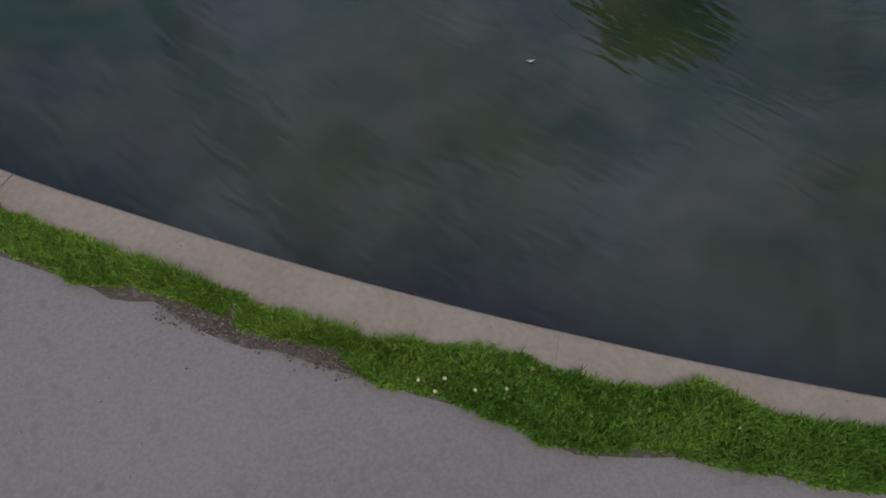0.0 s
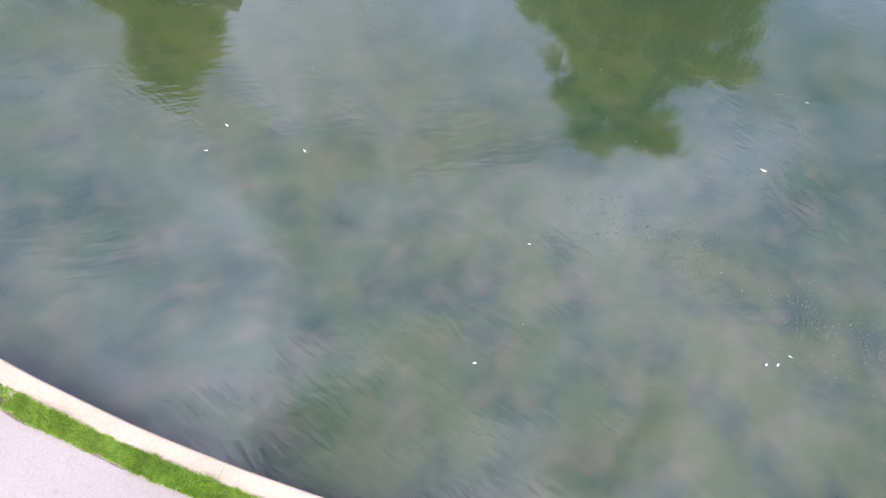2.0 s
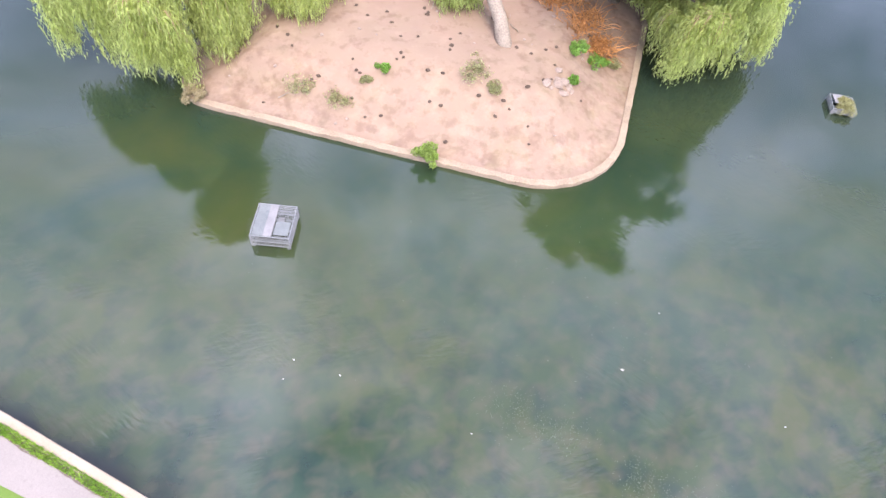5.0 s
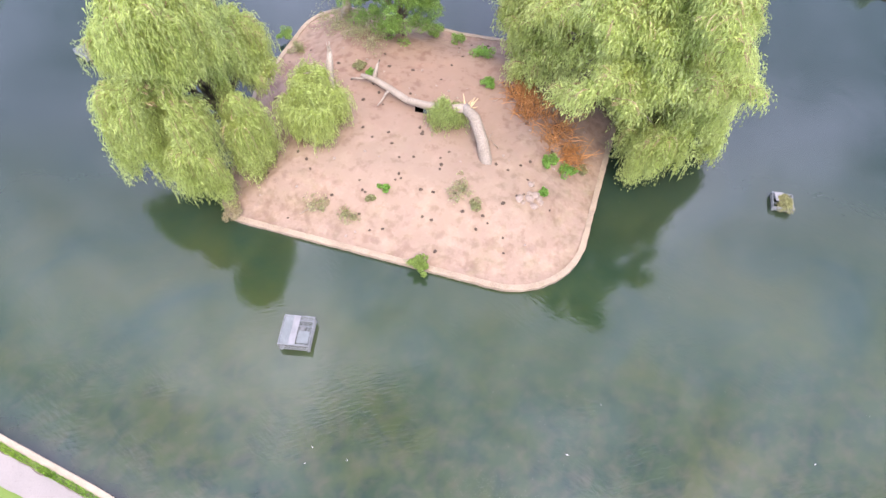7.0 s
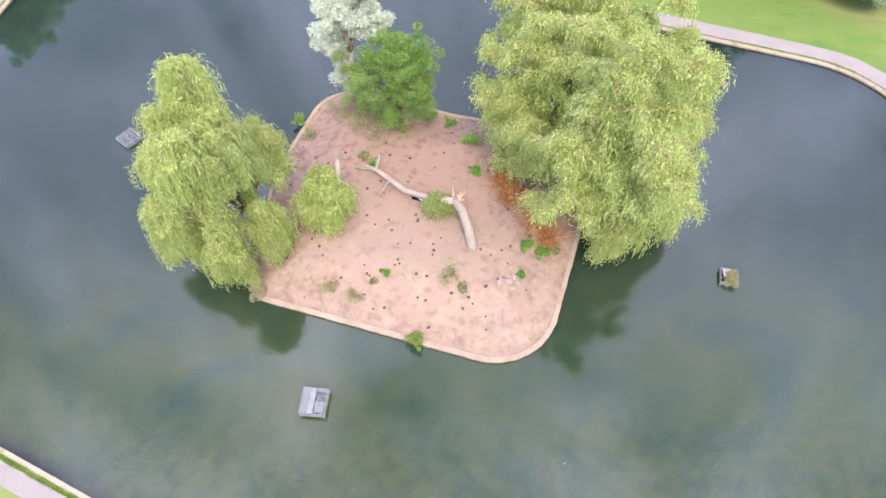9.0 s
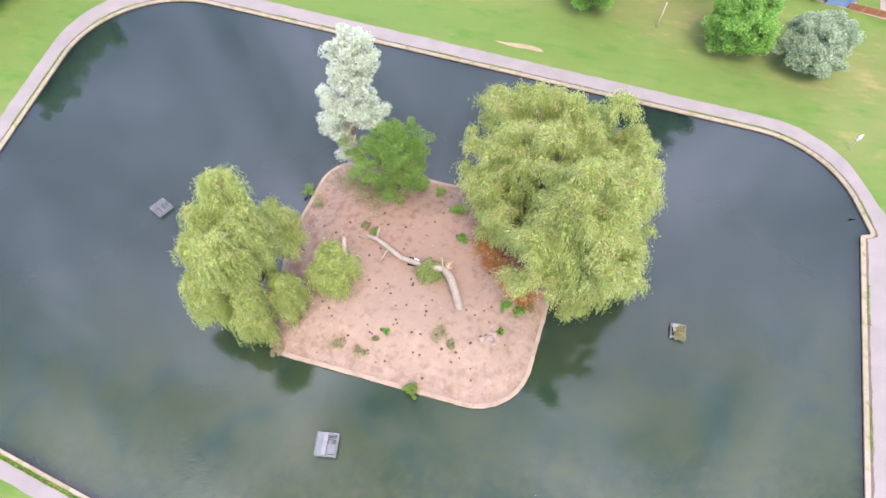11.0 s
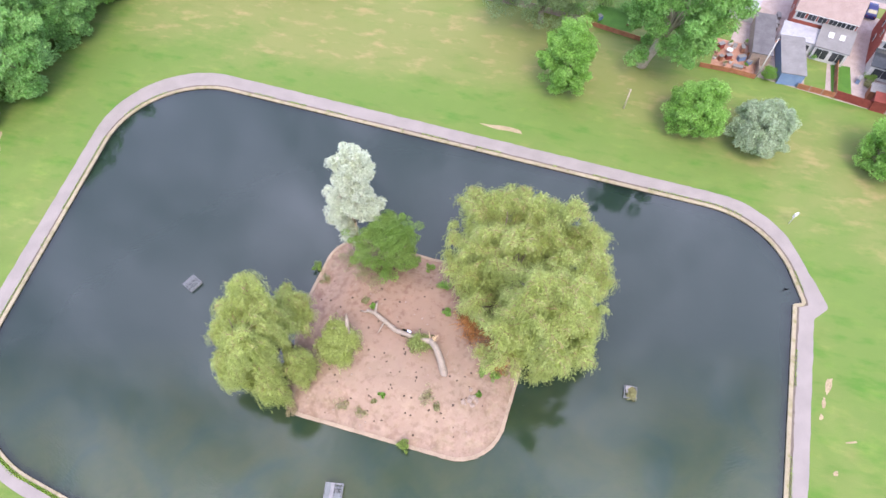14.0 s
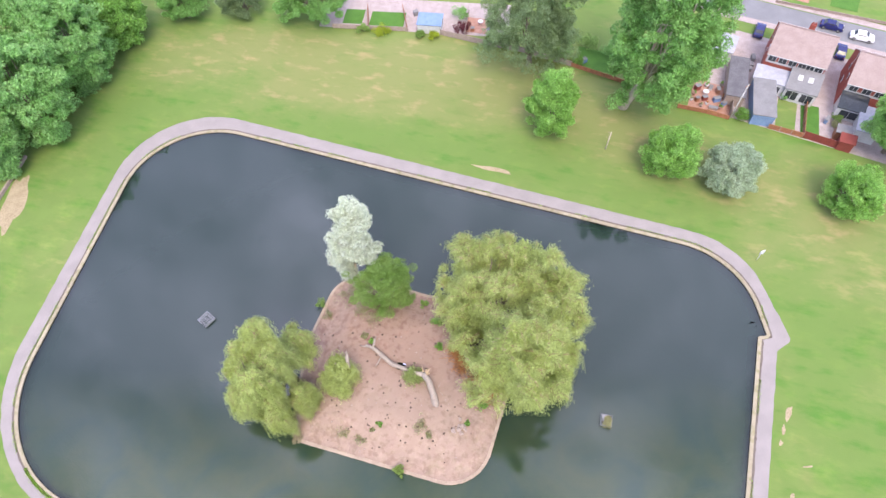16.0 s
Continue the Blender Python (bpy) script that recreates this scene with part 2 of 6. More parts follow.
add_zone(SOIL, (3.98, 25.21), (4.0, 4.5), (0.25, 0.125, 0.060), 0.5, 1.4, -15, 0.65)
add_zone(SOIL, (-4.0, 22.0), (6.5, 4.0), (0.22, 0.165, 0.14), 0.6, 1.3, 20, 0.5)
add_zone(SOIL, (-9.5, 20.0), (5.0, 2.0), (0.20, 0.14, 0.115), 0.5, 1.8, -10, 0.55)
add_zone(SOIL, (1.5, 14.2), (3.5, 1.6), (0.21, 0.155, 0.13), 0.5, 2.2, -15, 0.5)
# worn and dusty mottles over the whole mound
add_zone(SOIL, (-4.0, 24.0), (19, 17), (0.345, 0.250, 0.200), 0.8, 0.75, 0, 0.50, broken=5.0)
add_zone(SOIL, (-4.0, 24.0), (19, 17), (0.150, 0.092, 0.070), 0.7, 1.0, 0, 0.42, broken=5.8)
add_zone(SOIL, (-3.0, 18.0), (10, 5), (0.205, 0.200, 0.095), 0.6, 1.1, -15, 0.32, broken=5.6)
add_zone(SOIL, (-4.0, 24.0), (19, 17), (0.205, 0.160, 0.150), 0.8, 0.45, 30, 0.34, broken=5.0, drawn=1.4)
add_zone(SOIL, (-4.0, 24.0), (19, 17), (0.335, 0.235, 0.130), 0.6, 0.8, -30, 0.12, broken=6.0)
add_zone(SOIL, (-4.0, 24.0), (19, 17), (0.120, 0.078, 0.060), 0.6, 1.6, 10, 0.20, broken=6.5)
add_zone(SOIL, (-4.5, 30.0), (12, 7.5), (0.225, 0.118, 0.088), 0.9, 0.7, -12, 0.55, broken=2.4)
add_zone(SOIL, (-5.0, 17.5), (13, 5.5), (0.355, 0.235, 0.185), 0.9, 0.5, -15, 0.34, broken=3.0)
add_zone(SOIL, (-4.0, 24.0), (19, 17), (0.150, 0.092, 0.070), 0.7, 0.85, 20, 0.36, broken=6.0)
add_zone(SOIL, (-4.0, 24.0), (19, 17), (0.370, 0.275, 0.220), 0.6, 1.25, -20, 0.30, broken=6.5)
# straw-coloured swathes on the slope above the pond, where the turf is dry
for zx, zy, sx, sy, zt, k in ((-30, 86, 30, 9, -6, 0.16), (0, 85, 28, 11, -10, 0.19), (16, 78, 15, 8, -18, 0.23), (-18, 78, 26, 5, -8, 0.27), (-36, 92, 18, 6, -3, 0.21), (40, 61, 16, 6, -20, 0.21), (57, 49, 11, 12, 20, 0.17), (30, 70, 10, 6, -20, 0.3)):
    add_zone(GRASS, (zx, zy), (sx, sy), (0.285, 0.215, 0.105), 1.0, k * 1.3, zt, 0.80, broken=2.2, drawn=2.2)
# lusher, darker grass along the path and under the woodland
for zx, zy, sx, sy, zt, k in ((-2, 66, 48, 4.0, -17, 0.3), (-57, 66, 6, 22, 8, 0.25), (52, 26, 4.5, 24, 2, 0.3), (-45, 80, 14, 4, 25, 0.3), (47.5, 20, 1.6, 9, 0, 0.5)):
    add_zone(GRASS, (zx, zy), (sx, sy), (0.062, 0.165, 0.018), 0.8, k, zt, 0.65, broken=2.0)
# tussocks and small worn places everywhere
add_zone(GRASS, (0, 60), (220, 220), (0.058, 0.150, 0.020), 0.8, 0.50, -14, 0.58, broken=6.5, drawn=2.2)
add_zone(GRASS, (0, 60), (220, 220), (0.230, 0.215, 0.085), 0.9, 0.40, -14, 0.24, broken=6.8, drawn=2.6)
WILLOW = leafy("willow_leaf", (0.415, 0.490, 0.160), (0.530, 0.605, 0.250), island=0.28)
WILLOW_SPARSE = leafy("thin_willow_leaf", (0.29, 0.37, 0.12), (0.39, 0.47, 0.18))
POPLAR = leafy("white_poplar_leaf", (0.60, 0.67, 0.53), (0.70, 0.76, 0.64), island=0.15)
BUSHLEAF = leafy("dark_bush_leaf", (0.180, 0.325, 0.070), (0.285, 0.42, 0.125))
OAK = leafy("broad_leaf", (0.175, 0.385, 0.100), (0.280, 0.50, 0.165))
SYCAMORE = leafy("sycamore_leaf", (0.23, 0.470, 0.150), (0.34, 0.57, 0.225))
LIME = leafy("lime_leaf", (0.215, 0.440, 0.095), (0.315, 0.545, 0.150))
WHITEBEAM = leafy("silver_leaf", (0.37, 0.48, 0.32), (0.48, 0.57, 0.41))
BLUEGREEN = leafy("feathery_leaf", (0.165, 0.25, 0.115), (0.24, 0.33, 0.165))
BARK = material("grey_bark", (0.13, 0.105, 0.085), (0.22, 0.185, 0.15), scale=1.2, fine=14, rough=0.95, bump=0.8, bump_scale=10, bump_depth=0.04)
DEADWOOD = material("bleached_wood", (0.23, 0.19, 0.16), (0.33, 0.28, 0.24), scale=0.9, fine=12, rough=0.9, bump=0.7, bump_scale=9, bump_depth=0.03)
TWIG = material("willow_twig", (0.27, 0.20, 0.11), (0.38, 0.30, 0.18), scale=1.0, rough=0.9, bump=0)
RAWWOOD = material("split_wood", (0.42, 0.30, 0.17), (0.55, 0.42, 0.27), scale=2.0, rough=0.85)
RUST = material("dead_brown_twigs", (0.30, 0.125, 0.042), (0.47, 0.225, 0.085), scale=1.2, rough=0.95, bump=0, island=0.4)
STONE = material("pale_stone", (0.235, 0.18, 0.155), (0.315, 0.25, 0.215), scale=1.6, rough=0.9)
WIRE = material("galvanised_wire", (0.22, 0.23, 0.25), (0.31, 0.32, 0.34), scale=4, rough=0.5, metallic=0.3, bump=0)
SHEET = material("weathered_sheet", (0.115, 0.130, 0.140), (0.170, 0.185, 0.195), scale=2.0, rough=0.5, bump=0.2)
TILE = material("roof_tiles", (0.245, 0.180, 0.170), (0.305, 0.235, 0.222), scale=0.8, fine=9, rough=0.85)
REDBRICK = material("red_brick", (0.23, 0.050, 0.038), (0.31, 0.085, 0.065), scale=1.5, fine=11, rough=0.9)
PALESHEET = material("lilac_grey_sheet", (0.17, 0.168, 0.185), (0.235, 0.23, 0.245), scale=2.0, rough=0.6, bump=0.2)
WHITEPAINT = material("white_paint", (0.42, 0.42, 0.43), (0.52, 0.52, 0.53), scale=1.0, rough=0.5, bump=0.1)
FELT = material("grey_roof_felt", (0.15, 0.145, 0.15), (0.205, 0.20, 0.205), scale=0.7, fine=9, rough=0.9)
DARKFELT = material("dark_roof_felt", (0.085, 0.08, 0.09), (0.13, 0.125, 0.135), scale=0.7, fine=9, rough=0.9)
WHITEROOF = material("pale_roof_sheet", (0.27, 0.27, 0.31), (0.36, 0.36, 0.40), scale=1.2, fine=9, rough=0.5)
BLUEPAINT = material("pale_blue_paint", (0.12, 0.19, 0.34), (0.165, 0.25, 0.41), scale=1.0, rough=0.6)
FENCEWOOD = material("orange_fence_wood", (0.22, 0.085, 0.045), (0.33, 0.14, 0.075), scale=1.2, fine=10, rough=0.85, per_object=0.15)
REDWOOD = material("red_shed_paint", (0.15, 0.028, 0.022), (0.21, 0.045, 0.035), scale=1.2, rough=0.8)
PAVING = material("garden_paving", (0.27, 0.215, 0.205), (0.37, 0.31, 0.30), scale=0.9, fine=7, rough=0.9)
PINKPAVING = material("pink_patio", (0.28, 0.13, 0.09), (0.38, 0.22, 0.17), scale=1.1, fine=7, rough=0.9)
LAWN = material("garden_lawn", (0.045, 0.13, 0.015), (0.065, 0.165, 0.022), scale=0.5, fine=6, rough=0.9)
ROADTAR = material("road_tarmac", (0.15, 0.15, 0.16), (0.19, 0.19, 0.20), scale=0.4, fine=20, rough=0.9)
GLASS = material("dark_window_glass", (0.02, 0.025, 0.03), (0.05, 0.055, 0.065), scale=0.4, rough=0.06, bump=0)
BLUECAR = material("dark_blue_car_paint", (0.015, 0.018, 0.09), (0.02, 0.025, 0.12), scale=0.5, rough=0.2, bump=0)
WHITECAR = material("white_car_paint", (0.72, 0.73, 0.75), (0.80, 0.81, 0.83), scale=0.5, rough=0.25, bump=0)
RUBBER = material("tyre_rubber", (0.012, 0.012, 0.012), (0.03, 0.03, 0.03), scale=3, rough=0.8)
PALEBARK = material("cream_bark", (0.36, 0.30, 0.24), (0.47, 0.41, 0.34), scale=1.5, fine=11, rough=0.9, bump=0.5, bump_scale=10, bump_depth=0.02)
BARE = material("bare_earth", (0.25, 0.195, 0.12), (0.33, 0.265, 0.17), scale=0.6, fine=6, rough=0.95)
DEBRIS = material("floating_bits", (0.055, 0.075, 0.055), (0.11, 0.13, 0.095), scale=2, rough=0.7, bump=0, island=0.4)
FEATHER = material("white_feather", (0.34, 0.34, 0.33), (0.46, 0.46, 0.44), scale=6, rough=0.7, bump=0)


# ---------------------------------------------------------------- mesh helpers
def mesh_of(name, verts, faces, mat=None, smooth=False):
    me = bpy.data.meshes.new(name)
    me.from_pydata([tuple(v) for v in verts], [], faces)
    if mat:
        me.materials.append(mat)
    if smooth:
        me.shade_smooth()
    return me


def fast_quads(name, verts, mat):
    """A mesh of loose faces from an array (faces, corners, 3)."""
    corners = verts.shape[1]
    v = np.ascontiguousarray(verts, dtype=np.float32).reshape(-1, 3)
    k = len(v) // corners
    me = bpy.data.meshes.new(name)
    me.vertices.add(corners * k)
    me.vertices.foreach_set("co", v.ravel())
    me.loops.add(corners * k)
    me.loops.foreach_set("vertex_index", np.arange(corners * k, dtype=np.int32))
    me.polygons.add(k)
    me.polygons.foreach_set("loop_start", np.arange(0, corners * k, corners, dtype=np.int32))
    me.update(calc_edges=True)
    me.validate()
    me.materials.append(mat)
    return me


def thing(name, at, label, category, group="", turn=0.0, kind=""):
    ob = new(name)
    ob.matrix_basis = pose(*at, 0, 0, turn)
    ob.empty_display_size = 0.2
    return tagged(ob, label, category, group, kind)


def part(name, data, parent, label="", m=None):
    ob = new(name, data)
    ob.parent = parent
    if m is not None:
        ob.matrix_basis = m
    return tagged(ob, label)


def box_bm(bm, size, m=None, bevel=0.0):
    """A box of that size, its base at z = 0, into bm."""
    made = bmesh.ops.create_cube(bm, size=1.0)["verts"]
    bmesh.ops.scale(bm, vec=size, verts=made)
    bmesh.ops.translate(bm, vec=(0, 0, size[2] / 2), verts=made)
    if bevel:
        edges = list({e for v in made for e in v.link_edges})
        made = list({v for f in bmesh.ops.bevel(bm, geom=edges, offset=bevel, segments=2, affect="EDGES")["faces"] for v in f.verts} | {v for v in made if v.is_valid})
    if m is not None:
        bmesh.ops.transform(bm, matrix=m, verts=[v for v in made if v.is_valid])
    return bm


def bm_mesh(name, bm, mat, smooth=False):
    me = bpy.data.meshes.new(name)
    bm.to_mesh(me)
    bm.free()
    me.materials.append(mat)
    if smooth:
        me.shade_smooth()
    return me


def box(name, size, mat, m=None, bevel=0.0):
    return bm_mesh(name, box_bm(bmesh.new(), size, m, bevel), mat)


def tube_into(verts, faces, points, radii, sides=8, wobble=0.0, rng=None):
    """A tapered limb along points, closed at both ends."""
    start = len(verts)
    for i, (p, r) in enumerate(zip(points, radii)):
        a, b = points[max(i - 1, 0)], points[min(i + 1, len(points) - 1)]
        axis = (Vector(b) - Vector(a)).normalized()
        side = axis.cross(Vector((0.31, 0.87, 0.39))).normalized()
        up = axis.cross(side)
        for k in range(sides):
            t = 2 * math.pi * k / sides
            rr = r * (1 + (rng.uniform(-wobble, wobble) if rng else 0))
            verts.append(Vector(p) + side * (math.cos(t) * rr) + up * (math.sin(t) * rr))
    for i in range(len(points) - 1):
        for k in range(sides):
            a, b = start + i * sides + k, start + i * sides + (k + 1) % sides
            faces.append((a, b, b + sides, a + sides))
    faces.append(tuple(start + k for k in reversed(range(sides))))
    faces.append(tuple(start + (len(points) - 1) * sides + k for k in range(sides)))


def bent(a, b, sag, n, rng, jitter):
    """Points from a to b, bowed up by sag and shaken a little."""
    a, b = Vector(a), Vector(b)
    out = []
    for i in range(n):
        t = i / (n - 1)
        p = a.lerp(b, t) + Vector((0, 0, 4 * sag * t * (1 - t)))
        if 0 < i < n - 1:
            p += Vector((rng.uniform(-jitter, jitter), rng.uniform(-jitter, jitter), rng.uniform(-jitter, jitter)))
        out.append(p)
    return out


def leaf_quads(centres, ways, lengths, widths, rng):
    """Pointed leaves as four-cornered faces, folded to a random side."""
    n = len(centres)
    side = np.cross(ways, rng.normal(size=(n, 3)))
    side /= np.linalg.norm(side, axis=1)[:, None] + 1e-9
    half, wide = ways * lengths[:, None] / 2, side * widths[:, None] / 2
    return np.stack([centres - half * 0.8 - wide, centres - half + wide, centres + half], 1)


# ---------------------------------------------------------------- plans
def rounded(corners, step=0.4):
    """A closed outline from corners (x, y, radius), sampled about every step metres."""
    out = []
    n = len(corners)
    for i in range(n):
        p = Vector(corners[i][:2])
        a, b = (Vector(corners[i - 1][:2]) - p).normalized(), (Vector(corners[(i + 1) % n][:2]) - p).normalized()
        r = corners[i][2]
        if r <= 0:
            out.append(p)
            continue
        half = a.angle(b) / 2
        centre = p + (a + b).normalized() * (r / math.sin(half))
        first, last = p + a * (r / math.tan(half)), p + b * (r / math.tan(half))
        u, v = first - centre, last - centre
        turn = math.atan2(u.x * v.y - u.y * v.x, u.dot(v))
        k = max(3, int(abs(turn) * r / step))
        for j in range(k + 1):
            t = turn * j / k
            out.append(centre + Vector((u.x * math.cos(t) - u.y * math.sin(t), u.x * math.sin(t) + u.y * math.cos(t))))
    dense = []
    for i, p in enumerate(out):
        q = out[(i + 1) % len(out)]
        k = max(1, int((q - p).length / step))
        dense += [p.lerp(q, j / k) for j in range(k)]
    return np.array([tuple(p) for p in dense])


def offset(outline, d):
    """The outline (anticlockwise) moved outwards by d."""
    way = np.roll(outline, -1, 0) - np.roll(outline, 1, 0)
    way /= np.linalg.norm(way, axis=1)[:, None]
    return outline + d * np.stack([way[:, 1], -way[:, 0]], 1)


def rayed(outline, centre, angles):
    """Where rays from the centre cross the outline."""
    rel = outline - centre
    a = np.unwrap(np.arctan2(rel[:, 1], rel[:, 0]))
    order = np.argsort(a % (2 * np.pi))
    aa, rr = (a % (2 * np.pi))[order], np.linalg.norm(rel, axis=1)[order]
    r = np.interp(angles, np.r_[aa[-1] - 2 * np.pi, aa, aa[0] + 2 * np.pi], np.r_[rr[-1], rr, rr[0]])
    return centre + r[:, None] * np.stack([np.cos(angles), np.sin(angles)], 1)


# the water's edge, anticlockwise, with the step in the eastern bank
POND = rounded([(-58.93, 14.31, 18.3), (-21.21, -1.77, 22), (-7.6, -8.46, 40), (29.29, -12.65, 10), (43.57, 30.71, 0), (44.79, 30.8, 0), (43.84, 43.28, 12.2), (-51.27, 74.17, 13.2)])
# the outer edge of the footpath
WALKWAY = rounded([(-61.97, 13.62, 22.1), (-18.0, -5.45, 25), (-8.5, -11.0, 30), (30.5, -16.5, 12), (45.55, 28.61, 0.9), (47.86, 29.99, 1.0), (44.94, 45.78, 12.8), (-53.54, 78.35, 14.5)])
CENTRE = np.array([-4.0, 27.0])
ANGLES = np.linspace(0, 2 * np.pi, 1440, endpoint=False)
ISLAND = rounded([(-19.07, 16.42, 2.4), (5.09, 9.88, 5.5), (13.0, 34.2, 6), (-2.0, 37.2, 1.4), (-14.9, 41.5, 4.5), (-18.9, 29.2, 5)], 0.3)
ISLE_MID = np.array([-5.0, 25.5])


COPING = 0.47 + 0.05 * np.clip((POND[:, 1:] - 20) / 20, 0, 1)  # the coping widens towards the far bank


def ring_mesh(name, loops, mat):
    """Bands between loops of as many points each (x, y, z)."""
    k = len(loops[0])
    verts = np.concatenate(loops)
    faces = [(i * k + j, i * k + (j + 1) % k, (i + 1) * k + (j + 1) % k, (i + 1) * k + j) for i in range(len(loops) - 1) for j in range(k)]
    return mesh_of(name, verts, faces, mat)


def level(points, z):
    return np.c_[points, np.full(len(points), z)]


# ground: one sheet from the pond's bank to the horizon
bank = rayed(offset(POND, COPING - 0.08), CENTRE, ANGLES)
grown = [level(bank, 0.12)] + [level(CENTRE + (bank - CENTRE) * s, 0.12) for s in (1.02, 1.05, 1.12, 1.3, 1.7, 2.6, 5, 12, 40)]
tagged(new("ground", ring_mesh("ground", grown, GRASS)), "mown park grass with dry straw-coloured patches", "ground", kind="structure")
# water, with the distance from the wall for the shade painted along it
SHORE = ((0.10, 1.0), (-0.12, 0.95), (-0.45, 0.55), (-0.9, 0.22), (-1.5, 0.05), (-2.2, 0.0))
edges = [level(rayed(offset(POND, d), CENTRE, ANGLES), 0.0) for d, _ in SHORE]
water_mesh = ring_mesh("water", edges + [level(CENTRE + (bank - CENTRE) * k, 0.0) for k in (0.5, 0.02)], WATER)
foot = water_mesh.attributes.new("wall_shade", "FLOAT", "POINT")
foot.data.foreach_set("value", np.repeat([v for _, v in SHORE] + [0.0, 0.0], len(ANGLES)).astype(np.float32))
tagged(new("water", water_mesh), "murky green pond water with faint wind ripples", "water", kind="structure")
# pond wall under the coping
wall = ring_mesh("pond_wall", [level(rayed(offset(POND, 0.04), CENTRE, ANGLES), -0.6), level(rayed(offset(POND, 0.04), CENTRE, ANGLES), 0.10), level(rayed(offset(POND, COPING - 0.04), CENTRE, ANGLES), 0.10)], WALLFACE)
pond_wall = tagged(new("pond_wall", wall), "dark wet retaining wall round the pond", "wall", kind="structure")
# footpath
jag = np.array([noise.noise((x * 0.9, y * 0.9, 0)) * 0.10 + noise.noise((x * 3.1, y * 3.1, 4)) * 0.05 for x, y in bank])
inner = offset(POND, COPING + 0.19)
inner = rayed(inner, CENTRE, ANGLES)
ways = (inner - CENTRE) / np.linalg.norm(inner - CENTRE, axis=1)[:, None]
lush = np.clip((inner[:, 0] + 6.45) / 1.1, 0, 1) * (inner[:, 1] < 0)  # the verge is wider past the bare stretch
near = np.interp(inner[:, 0], (-12.1, -8.3, -7.84, -7.6, -7.41, -7.22, -6.93, -6.54, -6.3, -6.0, -5.5, -5.0, -4.65, -4.35, -4.16, -3.76, -3.37, -3.12, -2.58, -1.84), (0.03, 0.0, -0.02, 0.03, 0.0, -0.05, 0.06, 0.12, 0.075, 0.08, 0.08, 0.09, 0.11, 0.18, 0.23, 0.16, 0.07, 0.10, 0.07, 0.05))
near = np.where((inner[:, 1] < 0) & (inner[:, 0] > -12), near + 0.5 * jag * (1 - lush * 0.7), 0.05 + jag)
inner = inner + ways * near[:, None]
outer = rayed(WALKWAY, CENTRE, ANGLES)
outer = outer + ways * (np.array([noise.noise((x * 0.7, y * 0.7, 9)) for x, y in outer]) * 0.12)[:, None]
tread = ring_mesh("footpath", [level(inner, 0.10), level(inner, 0.165), level((inner + outer) / 2, 0.175), level(outer, 0.165), level(outer, 0.10)], TARMAC)
tagged(new("footpath", tread), "pale worn tarmac footpath round the pond", "path", kind="structure")
verge = ring_mesh("verge", [level(rayed(offset(POND, COPING - 0.02), CENTRE, ANGLES), 0.180), level(inner + ways * 0.03, 0.1675)], VERGE)
tagged(new("verge", verge), "narrow strip of soil and weeds beside the coping", "verge", kind="structure")


def slabs(outline, length, width, top, parent, name, mat=CONCRETE, first=-0.25, worn=0.004, far_mat=None):
    """Coping stones along an outline, each a bent bar with a rounded nose and open joints."""
    closed = np.r_[outline, outline[:1]]
    run = np.r_[0, np.cumsum(np.linalg.norm(np.diff(closed, axis=0), axis=1))]
    out = offset(outline, width)
    out = np.r_[out, out[:1]]
    count = int(run[-1] / length)
    rng = random.Random(7)
    for i in range(count):
        a, b = run[-1] * i / count + 0.0007, run[-1] * (i + 1) / count - 0.0007
        s = np.linspace(a, b, 13)
        face = np.stack([np.interp(s, run, closed[:, k]) for k in (0, 1)], 1)
        back = np.stack([np.interp(s, run, out[:, k]) for k in (0, 1)], 1)
        rise = rng.uniform(-0.006, 0.006)
        verts = []
        for f, k in zip(face, back):
            for t, z in ((0.06, first), (0.0, top - 0.03), (0.05, top - 0.004), (0.14, top), (1.0, top - 0.004), (1.0, first)):
                p = f + (k - f) * t
                w = worn * noise.noise((p[0] * 1.7, p[1] * 1.7, z * 3)) * 2
                p = p + (k - f) * (w * 2.0 if t < 1 else -w)
                verts.append((p[0], p[1], z + rise + w * (z > 0)))
        faces = [(j * 6 + q, j * 6 + (q + 1) % 6, (j + 1) * 6 + (q + 1) % 6, (j + 1) * 6 + q) for j in range(12) for q in range(6)]
        faces += [tuple(reversed(range(6))), tuple(72 + q for q in range(6))]
        part(name, mesh_of(name, verts, faces, far_mat if far_mat and face[6][1] > 4 else mat), parent)


# ---------------------------------------------------------------- island
ISLE_ANGLES = np.linspace(0, 2 * np.pi, 240, endpoint=False)


def isle_height(x, y):
    """The soil's height on the island: a low mound, raised to fit the camera's view, flat along the coping."""
    d = np.min(np.hypot(ISLAND[:, 0] - x, ISLAND[:, 1] - y))
    t = min(max((d - 0.3) / 6.0, 0), 1)
    return 0.26 + 2.0 * t * t * (3 - 2 * t) + 0.10 * noise.noise((x * 0.35, y * 0.35, 2)) * t + 0.04 * noise.noise((x * 1.3, y * 1.3, 5))


